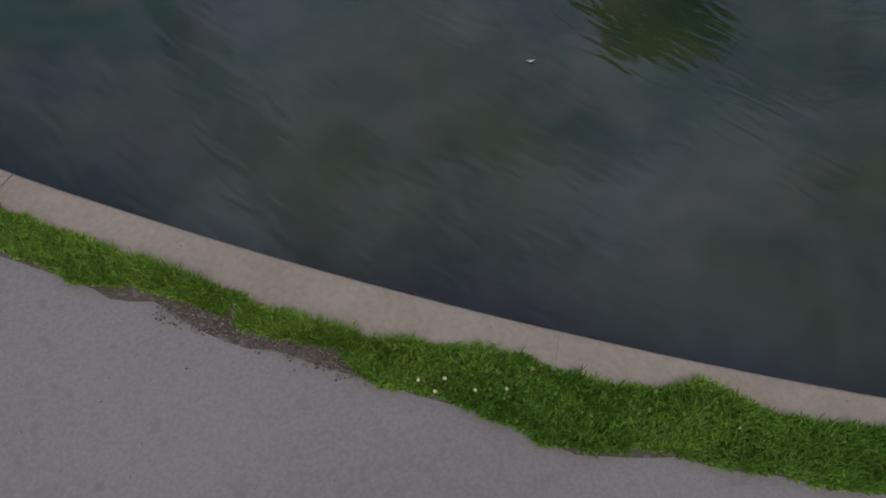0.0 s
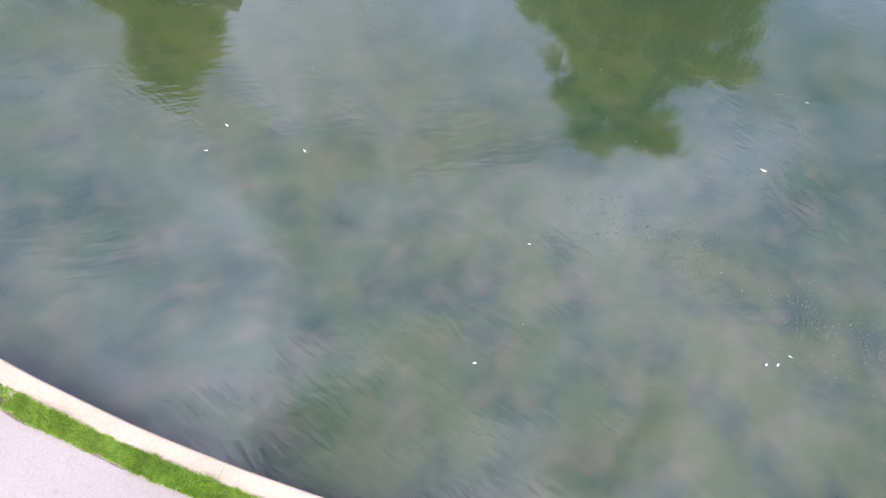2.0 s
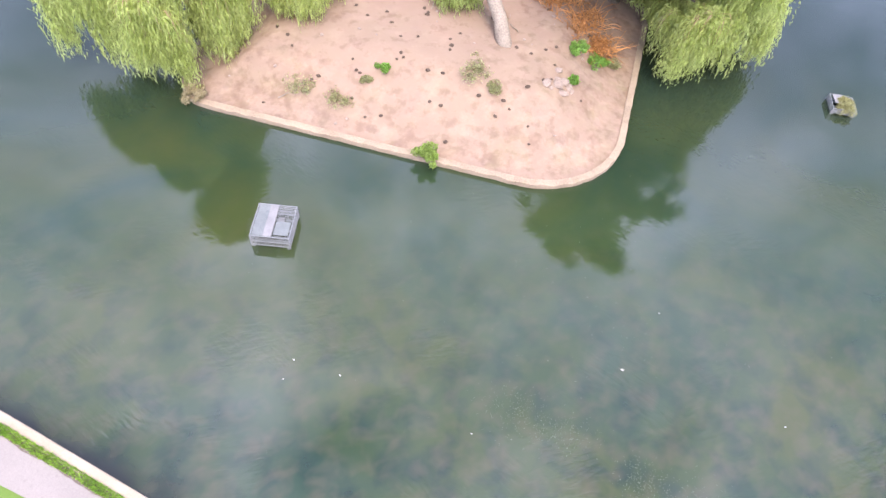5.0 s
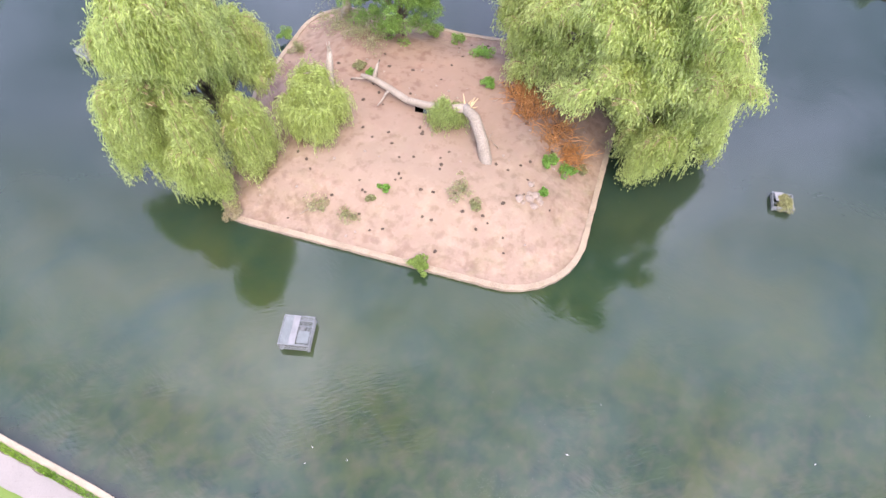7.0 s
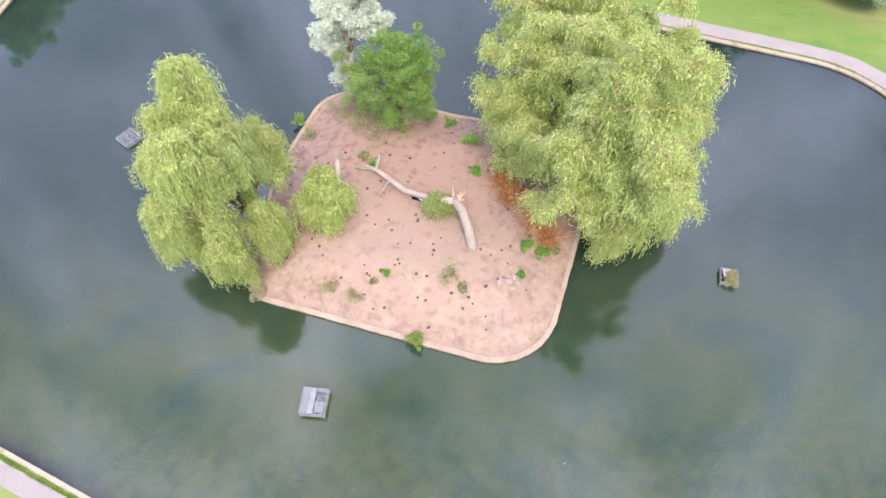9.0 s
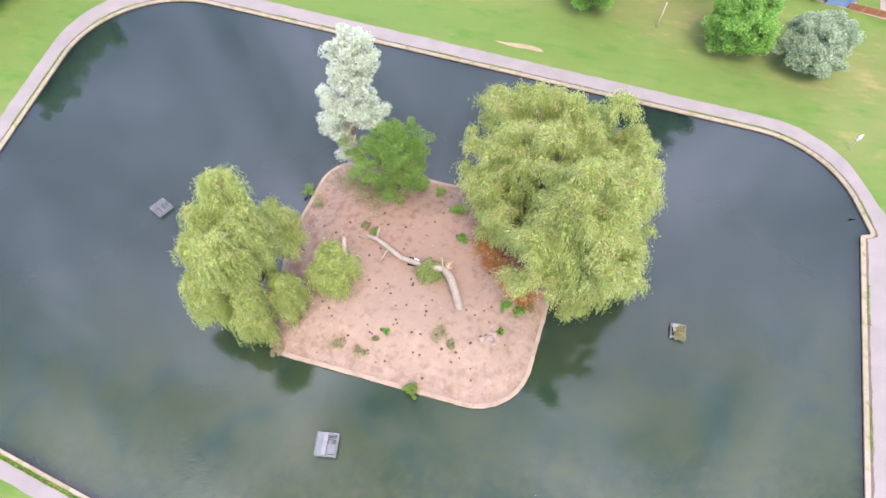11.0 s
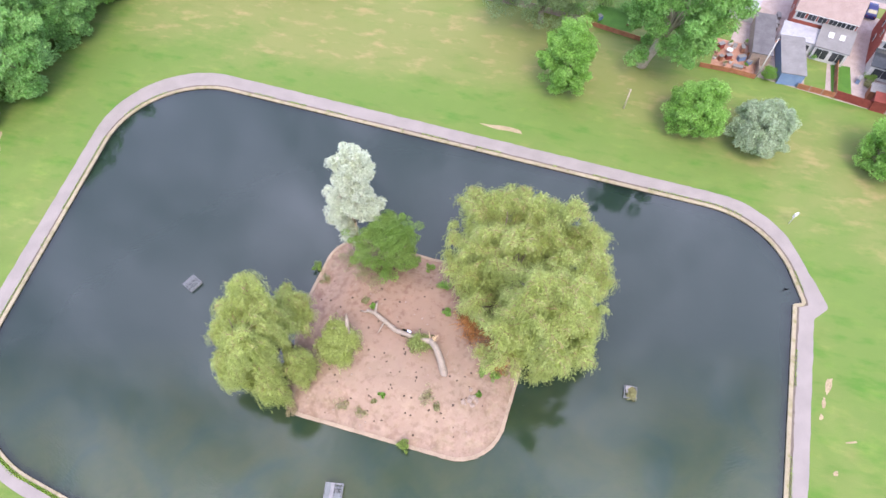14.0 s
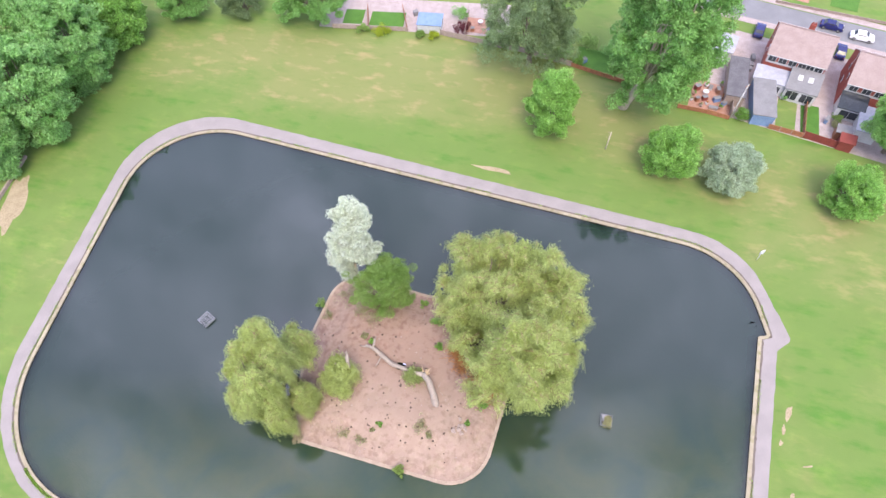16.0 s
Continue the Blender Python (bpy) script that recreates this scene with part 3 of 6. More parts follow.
rim = rayed(offset(ISLAND, -0.1), ISLE_MID, ISLE_ANGLES)
loops = []
for s in np.r_[1.0, 0.985, np.linspace(0.96, 0.04, 36)]:
    at = ISLE_MID + (rim - ISLE_MID) * s
    loops.append(np.array([(x, y, isle_height(x, y)) for x, y in at]))
soil = ring_mesh("island_ground", [level(rim, -0.5)] + loops, SOIL)
soil.shade_smooth()
tagged(new("island_ground", soil), "bare dusty pink-brown soil of the island", "ground", kind="structure")
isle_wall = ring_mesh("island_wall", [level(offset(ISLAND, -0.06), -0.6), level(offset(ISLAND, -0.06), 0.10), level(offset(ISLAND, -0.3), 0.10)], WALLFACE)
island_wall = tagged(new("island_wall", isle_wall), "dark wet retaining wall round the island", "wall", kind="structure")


# ---------------------------------------------------------------- trees
def crown_of(name, quads, mat, parent, label=""):
    return part(name, fast_quads(name, quads, mat), parent, label)


def willow_quads(rng, tufts, strands, spacing=0.17, leaf=(0.40, 0.052), spread=1.0, ground=0.35):
    """Weeping sprays. tufts: rows of x, y, z of a spray's head, its outward way (x, y), its fall in metres."""
    out = []
    for x, y, z, ox, oy, fall in tufts:
        curtain = fall > 3.4
        k = int(strands * (1.25 if curtain else 1.0))
        j = max(4, int(fall / spacing))
        head = np.array([x, y, z]) + rng.normal(size=(k, 3)) * (0.26 * spread, 0.26 * spread, 0.15)
        way = np.array([ox, oy]) * (0.8 if curtain else 0.4) + np.clip(rng.normal(size=(k, 2)), -1.3, 1.3) * (0.42 if curtain else 0.66)
        reach = rng.uniform(0.35, 1.0, k) * spread
        long = fall * rng.uniform(0.75 if curtain else 0.45, 1.03, k)
        s = (np.arange(j) + 0.5) / j
        run = 1 - np.exp(-3.2 * s)
        px = head[:, None, 0] + way[:, None, 0] * (reach[:, None] * run)
        py = head[:, None, 1] + way[:, None, 1] * (reach[:, None] * run)
        pz = head[:, None, 2] + 0.35 * np.sin(np.pi * np.minimum(s * 2.2, 1))[None] * reach[:, None] - long[:, None] * s[None] ** 1.35
        path = np.stack([px, py, pz], -1)
        d = np.gradient(path, axis=1).reshape(-1, 3)
        d /= np.linalg.norm(d, axis=1)[:, None] + 1e-6
        c = path.reshape(-1, 3) + rng.normal(size=(k * j, 3)) * 0.07
        d = d + rng.normal(size=d.shape) * 0.24
        d /= np.linalg.norm(d, axis=1)[:, None]
        keep = c[:, 2] > ground
        c, d = c[keep], d[keep]
        out.append(leaf_quads(c, d, leaf[0] * rng.uniform(0.6, 1.3, len(c)), leaf[1] * rng.uniform(0.7, 1.4, len(c)), rng))
    return np.concatenate(out)


def dome_tufts(rng, centre, radii, count, fall, low=0.1, lumps=0.16, floor=0.6, shell=(0.80, 1.02), bough=0.0):
    """Heads of sprays over a dome with an uneven outline, gathered into boughs of the given breadth."""
    rows = []
    while len(rows) < count:
        v = rng.normal(size=3)
        v /= np.linalg.norm(v)
        if v[2] < low:
            continue
        bulge = 1 + lumps * noise.noise((v[0] * 2.3 + centre[0], v[1] * 2.3 + centre[1], v[2] * 2.3)) * 2
        k = rng.uniform(*shell) * bulge
        p = np.array(centre) + v * np.array(radii) * k
        flat = np.array(v[:2]) / (np.linalg.norm(v[:2]) + 0.2)
        for _ in range(7 if bough else 1):
            off = np.clip(rng.normal(size=2), -1.7, 1.7) * bough * 0.55
            q = p + np.array((off[0], off[1], bough * 0.3 - 0.75 * off @ off / bough if bough else 0.0))
            way = flat * 1.1 if not bough else flat * 0.45 + off / bough * 1.2
            f = min(fall * rng.uniform(0.6, 1.3), max(q[2] - floor, 0.8))
            rows.append((q[0], q[1], q[2], way[0], way[1], f))
    return rows


def limbs(name, base, heads, radius, parent, rng, mat=BARK, fork=0.4, lean=(0, 0)):
    """A trunk that forks into limbs which end at the heads (all places relative to the parent)."""
    verts, faces = [], []
    r = random.Random(rng)
    base = Vector(base)
    top = base + Vector((lean[0], lean[1], fork))
    tube_into(verts, faces, bent(base - Vector((0, 0, 0.3)), top, 0, 5, r, radius * 0.12), [radius * k for k in (1.45, 1.1, 1.0, 0.95, 0.9)], 10, 0.10, r)
    for h in heads:
        h = Vector(h)
        k = r.uniform(0.28, 0.5)
        pts = bent(top - Vector((0, 0, radius * 0.5)), h, (h - top).length * 0.06, 6, r, (h - top).length * 0.05)
        tube_into(verts, faces, pts, [radius * k * (1 - 0.85 * i / 5) + 0.015 for i in range(6)], 6, 0.08, r)
        for _ in range(2):
            a = pts[r.randint(2, 4)]
            b = a + Vector((r.uniform(-1, 1), r.uniform(-1, 1), r.uniform(-0.2, 0.8))).normalized() * (h - top).length * r.uniform(0.08, 0.14)
            tube_into(verts, faces, bent(a, b, 0.05, 4, r, 0.05), [radius * k * 0.35 * (1 - 0.8 * i / 3) + 0.01 for i in range(4)], 5)
    return part(name, mesh_of(name, verts, faces, mat, True), parent)


def clump_quads(rng, centre, radii, clumps, leaves, size, clump=0.75, low=-0.7, lumps=0.2, shell=0.55, leaf_wide=0.5):
    """A broad-leaved crown of clumps of small leaves round a lumpy, gappy ellipsoid."""
    out = []
    for _ in range(clumps):
        v = rng.normal(size=3)
        v /= np.linalg.norm(v)
        if v[2] < low:
            v[2] = -v[2]
        bulge = 1 + lumps * 2 * noise.noise((v[0] * 1.8 + centre[0], v[1] * 1.8 + centre[1], v[2] * 1.8))
        p = np.array(centre) + v * np.array(radii) * bulge * rng.uniform(shell, 1.0)
        k = int(leaves * 1.7 * rng.uniform(0.6, 1.4))
        rad = clump * rng.uniform(0.6, 1.35)
        d = rng.normal(size=(k, 3))
        d /= np.linalg.norm(d, axis=1)[:, None]
        c = p + d * rad * rng.uniform(0.5, 1.0, (k, 1)) * (1, 1, 0.75)
        way = d + rng.normal(size=(k, 3)) * 0.8 + (0, 0, -0.3)
        way /= np.linalg.norm(way, axis=1)[:, None]
        ln = size * 0.85 * rng.uniform(0.6, 1.3, k)
        out.append(leaf_quads(c, way, ln, ln * leaf_wide * rng.uniform(0.8, 1.2, k), rng))
    return np.concatenate(out)


def broad_tree(name, at, height, radii, mat, label, seed, clumps=110, leaves=210, size=0.36, clump=1.0, trunk=0.25, low=-0.7, group="", leaf_wide=0.5, lumps=0.2, centre_z=None, category="tree", lean=(0, 0), bark=None):
    rng = np.random.default_rng(seed)
    tree = thing(name, (at[0], at[1], at[2] if len(at) > 2 else 0.12), label, category, group)
    cz = centre_z if centre_z is not None else height - radii[2]
    quads = clump_quads(rng, (lean[0], lean[1], cz), radii, clumps, leaves, size, clump, low, lumps, leaf_wide=leaf_wide)
    quads[:, :, 2] = np.maximum(quads[:, :, 2], 0.05)
    heads = [(lean[0] + rng.uniform(-0.6, 0.6) * radii[0], lean[1] + rng.uniform(-0.6, 0.6) * radii[1], cz + rng.uniform(-0.3, 0.6) * radii[2]) for _ in range(9)]
    limbs("trunk", (0, 0, 0), heads, trunk, tree, seed, bark or BARK, fork=max(cz - radii[2] * 0.75, 0.5), lean=(lean[0] * 0.6, lean[1] * 0.6))
    crown_of("crown", quads, mat, tree)
    return tree


def weeping(name, base, domes, seed, trunk, fork, label, strands=92, leaf=(0.34, 0.056), core=0.35, bough=0.0):
    """A weeping willow of several domes: rows of centre, radii, number of sprays and their fall; each dome has inner sprays too."""
    rng = np.random.default_rng(seed)
    tree = thing(name, base, label, "tree")
    tufts, inner = [], []
    for c, r, n, fall, *low in domes:
        tufts += dome_tufts(rng, c, [v - 0.12 * bough for v in r], n, fall, *low, bough=bough)
        inner += dome_tufts(rng, c, [v * 0.72 for v in r], int(n * core), fall * 1.2, *low)
    quads = np.concatenate([willow_quads(rng, tufts, strands, leaf=leaf), willow_quads(rng, inner, strands * 0.6, leaf=(leaf[0] * 1.2, leaf[1] * 1.3))]) - np.array(base)
    heads = [tuple(np.array(tufts[i][:3]) - base) for i in rng.choice(len(tufts), min(36, len(tufts)), replace=False)]
    limbs("trunk", (0, 0, 0), heads, trunk, tree, seed, fork=fork)
    crown_of("crown", quads, WILLOW, tree)
    verts, faces = [], []
    r = random.Random(seed)
    for x, y, z, ox, oy, fall in tufts:
        for _ in range(3):
            a = Vector((x, y, z + r.uniform(-0.1, 0.25))) - Vector(base)
            out = Vector((ox + r.gauss(0, 0.5), oy + r.gauss(0, 0.5), 0))
            out *= min(1, 0.9 / out.length)
            pts = [a - out * 0.9 + Vector((0, 0, -0.5)), a, a + out * 0.5 + Vector((0, 0, 0.16)), a + out * 0.85 + Vector((0, 0, -fall * 0.10)), a + out * 1.0 + Vector((0, 0, -fall * 0.4))]
            tube_into(verts, faces, pts, [0.05, 0.038, 0.028, 0.02, 0.008], 4)
    tagged(part("twig_tangle", mesh_of("twigs", verts, faces, TWIG), tree, "bare yellow-brown twigs showing through the leaves"), kind="stuff")
    return tree


weeping("weeping_willow", (7.6, 28.2, 1.2), (((8.6, 29.0, 6.5), (8.7, 10.0, 11.4), 250, 1.1), ((9.4, 21.9, 6.5), (5.6, 5.0, 14.6), 140, 1.2, 0.3), ((14.6, 30.4, 5.6), (5.0, 6.6, 9.4), 90, 1.2),
        ((4.3, 32.6, 6.8), (5.4, 6.2, 11.2), 90, 1.1), ((13.6, 24.4, 3.6), (4.7, 4.4, 6.6), 64, 4.4, 0.05), ((11.2, 34.8, 9.5), (4.2, 4.2, 9.4), 60, 1.1), ((4.0, 30.4, 4.6), (2.8, 3.6, 6.0), 63, 2.0, 0.1)), 11, 0.65, 2.2,
        "huge weeping willow in yellow-green leaf overhanging the water", leaf=(0.27, 0.072), bough=1.2, core=0.6)
weeping("weeping_willow", (-19.7, 24.4, 0.6), (((-19.8, 23.7, 14.8), (1.3, 1.3, 3.6), 17, 2.6), ((-21.8, 23.5, 12.4), (1.6, 1.4, 2.8), 16, 2.6), ((-18.9, 23.0, 12.8), (1.1, 1.2, 2.7), 10, 2.4), ((-23.2, 22.2, 9.6), (1.5, 1.4, 2.4), 15, 3.0), ((-20.4, 21.4, 10.8), (1.8, 1.5, 2.8), 17, 3.0),
        ((-23.4, 19.9, 6.2), (1.7, 1.3, 2.6), 16, 4.4, 0.0), ((-20.9, 18.9, 7.2), (1.8, 1.2, 3.0), 19, 5.4, 0.0), ((-19.6, 18.0, 4.4), (1.2, 0.8, 2.0), 11, 4.2, 0.0), ((-19.9, 18.9, 13.4), (1.4, 1.2, 3.5), 16, 3.2, 0.0), ((-19.0, 20.8, 12.6), (1.2, 1.2, 3.2), 12, 3.0), ((-18.7, 23.6, 7.8), (1.2, 1.6, 2.4), 12, 2.6), ((-18.3, 27.2, 6.2), (1.6, 1.8, 2.8), 17, 2.2), ((-17.1, 25.8, 5.0), (0.9, 1.2, 2.0), 8, 2.0), ((-17.0, 20.6, 5.0), (0.9, 1.1, 2.3), 12, 4.6)),
        12, 0.5, 1.8, "tall weeping willow with layered drooping sprays at the island's edge", strands=110, core=0.25)


def snapped_willow():
    rng = np.random.default_rng(13)
    base = (-11.4, 23.2, 2.0)
    tree = thing("broken_willow", base, "snapped willow stem with one drooping leafy spray", "tree")
    tufts = dome_tufts(rng, (-1.4, 0.8, 3.2), (1.2, 1.2, 1.5), 12, 3.4, low=0.1, floor=0.3) + dome_tufts(rng, (-2.3, -0.2, 2.0), (0.9, 1.0, 1.3), 9, 3.0, low=0.0, floor=0.2) + dome_tufts(rng, (-0.9, -0.8, 2.2), (1.0, 0.9, 1.4), 10, 3.2, low=0.1, floor=0.2)
    tufts += dome_tufts(rng, (0.0, 0.2, 2.2), (0.7, 0.8, 1.1), 6, 2.8, low=0.2, floor=0.3)
    quads = willow_quads(rng, tufts, 80, leaf=(0.34, 0.056), ground=-0.1)
    verts, faces = [], []
    r = random.Random(5)
    tube_into(verts, faces, bent((-0.1, -0.2, -0.3), (0.15, 1.9, 5.8), 0.1, 8, r, 0.10), [0.36, 0.31, 0.28, 0.27, 0.25, 0.24, 0.22, 0.14], 9, 0.14, r)
    tube_into(verts, faces, bent((0.0, 1.3, 3.5), (-1.7, 1.0, 4.4), 0.3, 5, r, 0.05), [0.17, 0.14, 0.10, 0.07, 0.03], 7, 0.1, r)
    for k in range(5):
        a = (0.13 + r.uniform(-0.12, 0.12), 1.8 + r.uniform(-0.1, 0.1), 5.6)
        tube_into(verts, faces, [a, (a[0] + r.uniform(-0.15, 0.15), a[1] + r.uniform(0, 0.3), 5.9 + r.uniform(0.1, 0.6))], [0.08, 0.01], 4)
    part("trunk", mesh_of("trunk", verts, faces, DEADWOOD, True), tree, "bleached bare broken stem")
    crown_of("crown", quads, WILLOW, tree)


def fallen_willow():
    r = random.Random(6)
    base = (-0.23, 20.31, 2.2)
    log = thing("fallen_tree", base, "fallen pale willow trunk arching over the bare soil", "log")
    verts, faces = [], []
    stem = [(0.0, 0.0, -0.3), (-0.35, 1.2, 0.9), (-0.9, 2.6, 1.7), (-1.7, 3.5, 1.9)]
    tube_into(verts, faces, stem, [0.50, 0.42, 0.40, 0.34], 10, 0.10, r)
    part("stump", mesh_of("stump", verts, faces, DEADWOOD, True), log, "standing grey lower trunk")
    verts, faces = [], []
    arm = [(-1.6, 3.4, 1.9), (-2.8, 3.7, 1.5), (-4.4, 4.6, 0.9), (-5.9, 5.2, 0.8), (-7.2, 6.4, 0.7), (-8.6, 7.6, 0.6), (-9.6, 7.9, 0.7)]
    tube_into(verts, faces, arm, [0.34, 0.32, 0.30, 0.28, 0.26, 0.24, 0.16], 10, 0.10, r)
    tube_into(verts, faces, bent(arm[5], (-8.2, 8.9, 1.4), 0.1, 4, r, 0.05), [0.20, 0.16, 0.12, 0.06], 7, 0.1, r)
    tube_into(verts, faces, bent(arm[4], (-8.2, 5.0, 0.3), 0.2, 5, r, 0.1), [0.12, 0.10, 0.08, 0.06, 0.03], 6, 0.1, r)
    tube_into(verts, faces, bent(arm[5], (-10.4, 8.0, 0.3), 0.1, 4, r, 0.05), [0.16, 0.12, 0.09, 0.05], 7, 0.1, r)
    part("trunk", mesh_of("trunk", verts, faces, DEADWOOD, True), log, "long grey trunk lying on the soil")
    verts, faces = [], []
    for k in range(7):
        a = (-1.5 + r.uniform(-0.2, 0.2), 3.4 + r.uniform(-0.2, 0.2), 1.9)
        tube_into(verts, faces, bent(a, (a[0] + r.uniform(-0.2, 1.0), a[1] + r.uniform(0, 0.9), 2.0 + r.uniform(-0.2, 0.5)), 0.05, 3, r, 0.03), [0.09, 0.06, 0.015], 5)
    part("split_wood", mesh_of("split_wood", verts, faces, RAWWOOD), log, "torn fresh yellow splinters")
    rng = np.random.default_rng(14)
    tufts = dome_tufts(rng, (-2.9, 3.5, 1.0), (1.0, 0.9, 1.0), 14, 1.6, low=0.1, floor=0.15)
    crown_of("regrowth", willow_quads(rng, tufts, 60, spread=0.7, ground=0.0), WILLOW_SPARSE, log, "leafy regrowth hanging from the break")


snapped_willow()
fallen_willow()


def white_poplar():
    rng = np.random.default_rng(21)
    base = (-12.33, 38.61, 1.0)
    tree = thing("silver_tree", base, "slender tree with pale whitish-green foliage", "tree")
    quads = [clump_quads(rng, c, r, n, 190, 0.32, 0.75, -0.8, 0.22) for c, r, n in (((1.6, 0.8, 15.2), (2.5, 2.5, 3.6), 76), ((0.9, 0.6, 10.5), (3.2, 3.0, 3.2), 80), ((2.6, 0.6, 8.5), (1.8, 1.8, 1.8), 24), ((-0.9, 0.3, 7.0), (1.5, 1.5, 1.5), 18), ((-0.3, 0.0, 3.6), (0.7, 0.7, 2.6), 24))]
    heads = [(1.2 + rng.normal() * 1.2, 0.6 + rng.normal() * 1.2, rng.uniform(7, 15)) for _ in range(12)]
    limbs("trunk", (0, 0, 0), heads, 0.34, tree, 22, PALEBARK, fork=5.5, lean=(0.5, 0.3))
    crown_of("crown", np.concatenate(quads), POPLAR, tree)


white_poplar()
broad_tree("thicket_tree", (-7.23, 35.63, 1.5), 10.4, (4.2, 3.9, 5.0), BUSHLEAF, "dense dark green bushy tree with tangled twigs", 23, clumps=260, leaves=190, size=0.24, clump=0.66, trunk=0.3, low=-0.95, leaf_wide=0.28, lumps=0.32, centre_z=4.8)

# ---------------------------------------------------------------- park trees
broad_tree("young_tree", (18.1, 68.8), 13.2, (3.9, 4.2, 6.4), LIME, "upright young tree with fresh green leaves on the lawn", 31, low=-0.95, clumps=170, trunk=0.22)
broad_tree("round_tree", (36.1, 60.1), 8.6, (4.3, 4.3, 4.2), LIME, "rounded bright green tree on the lawn", 32, lumps=0.08, clumps=170, trunk=0.25)
broad_tree("silver_leaved_tree", (45.1, 57.1), 7.4, (4.2, 4.4, 3.6), WHITEBEAM, "rounded tree with silvery grey-green leaves", 33, lumps=0.08, clumps=170, trunk=0.22)
broad_tree("young_tree", (61.8, 52.4), 8.0, (3.4, 5.0, 4.2), LIME, "loose green tree at the lawn's edge", 34, clumps=110, trunk=0.2)
broad_tree("great_tree", (31.4, 74.6), 36.0, (8.8, 9.4, 17.4), OAK, "large spreading dark green broad-leaved tree by the gardens", 35, clumps=400, leaves=175, size=0.52, clump=1.35, trunk=0.7, bark=PALEBARK, lean=(3.4, -0.2), centre_z=18.6, low=-0.92)
broad_tree("feathery_tree", (15.6, 85.8), 20.0, (9.0, 8.4, 10.0), BLUEGREEN, "tall tree with soft grey-green feathery foliage", 36, clumps=260, leaves=160, size=0.55, clump=1.2, trunk=0.5, leaf_wide=0.24)
broad_tree("garden_tree", (-25.8, 100.4), 12.0, (7.6, 5.5, 6.0), OAK, "broad green tree over the garden boundary", 37, clumps=190, leaves=220, size=0.4, clump=1.1, trunk=0.4)
broad_tree("garden_tree", (-53.2, 102.4), 9.0, (5.2, 4.5, 4.5), OAK, "broad green tree over the garden boundary", 38, clumps=150, leaves=220, size=0.4, clump=1.1, trunk=0.4)
broad_tree("garden_tree", (-41.1, 102.5), 9.0, (4.5, 4.0, 4.5), BLUEGREEN, "grey-green tree over the garden boundary", 39, clumps=110, leaves=220, size=0.4, clump=1.0, trunk=0.3)
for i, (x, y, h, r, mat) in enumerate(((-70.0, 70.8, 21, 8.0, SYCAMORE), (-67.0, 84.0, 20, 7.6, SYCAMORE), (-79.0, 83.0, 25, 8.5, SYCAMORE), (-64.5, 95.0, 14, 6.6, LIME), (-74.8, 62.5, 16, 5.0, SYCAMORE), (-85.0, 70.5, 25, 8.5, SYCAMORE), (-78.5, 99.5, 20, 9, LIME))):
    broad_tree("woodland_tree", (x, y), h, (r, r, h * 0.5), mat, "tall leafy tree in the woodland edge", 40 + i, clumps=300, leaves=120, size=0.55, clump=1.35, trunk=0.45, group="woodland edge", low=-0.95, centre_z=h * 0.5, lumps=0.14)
for i, (x, y, h, r) in enumerate(((72.1, 63.3, 12, 4.6), (77.7, 57.9, 12, 5.5))):
    broad_tree("boundary_tree", (x, y), h, (r, r, h * 0.45), OAK, "dark green tree at the gardens' boundary", 60 + i, clumps=150, leaves=230, size=0.42, clump=1.1, trunk=0.35)


# ---------------------------------------------------------------- small growth on the island
def weed(at, r, h, mat, label, seed, leaves=60, name="weed_clump", size=0.16, z=None):
    rng = np.random.default_rng(seed)
    ob = thing(name, (at[0], at[1], (isle_height(*at) if z is None else z) - 0.03), label, "plant", "weeds on the island" if z is None else "")
    quads = clump_quads(rng, (0, 0, h * 0.45), (r, r, h * 0.5), 16, leaves if mat is not PALEWEED else leaves // 2, size, r * 0.45, -0.2, 0.25)
    quads[:, :, 2] = np.maximum(quads[:, :, 2], 0.0)
    part("foliage", fast_quads("foliage", quads, mat), ob)
    verts, faces = [], []
    rr = random.Random(seed)
    for _ in range(7):
        tube_into(verts, faces, bent((0, 0, 0), (rr.uniform(-r, r) * 0.6, rr.uniform(-r, r) * 0.6, h * 0.7), 0.05, 3, rr, 0.03), [0.02, 0.015, 0.006], 4)
    part("stalk", mesh_of("stalk", verts, faces, BARK), ob)
    return ob


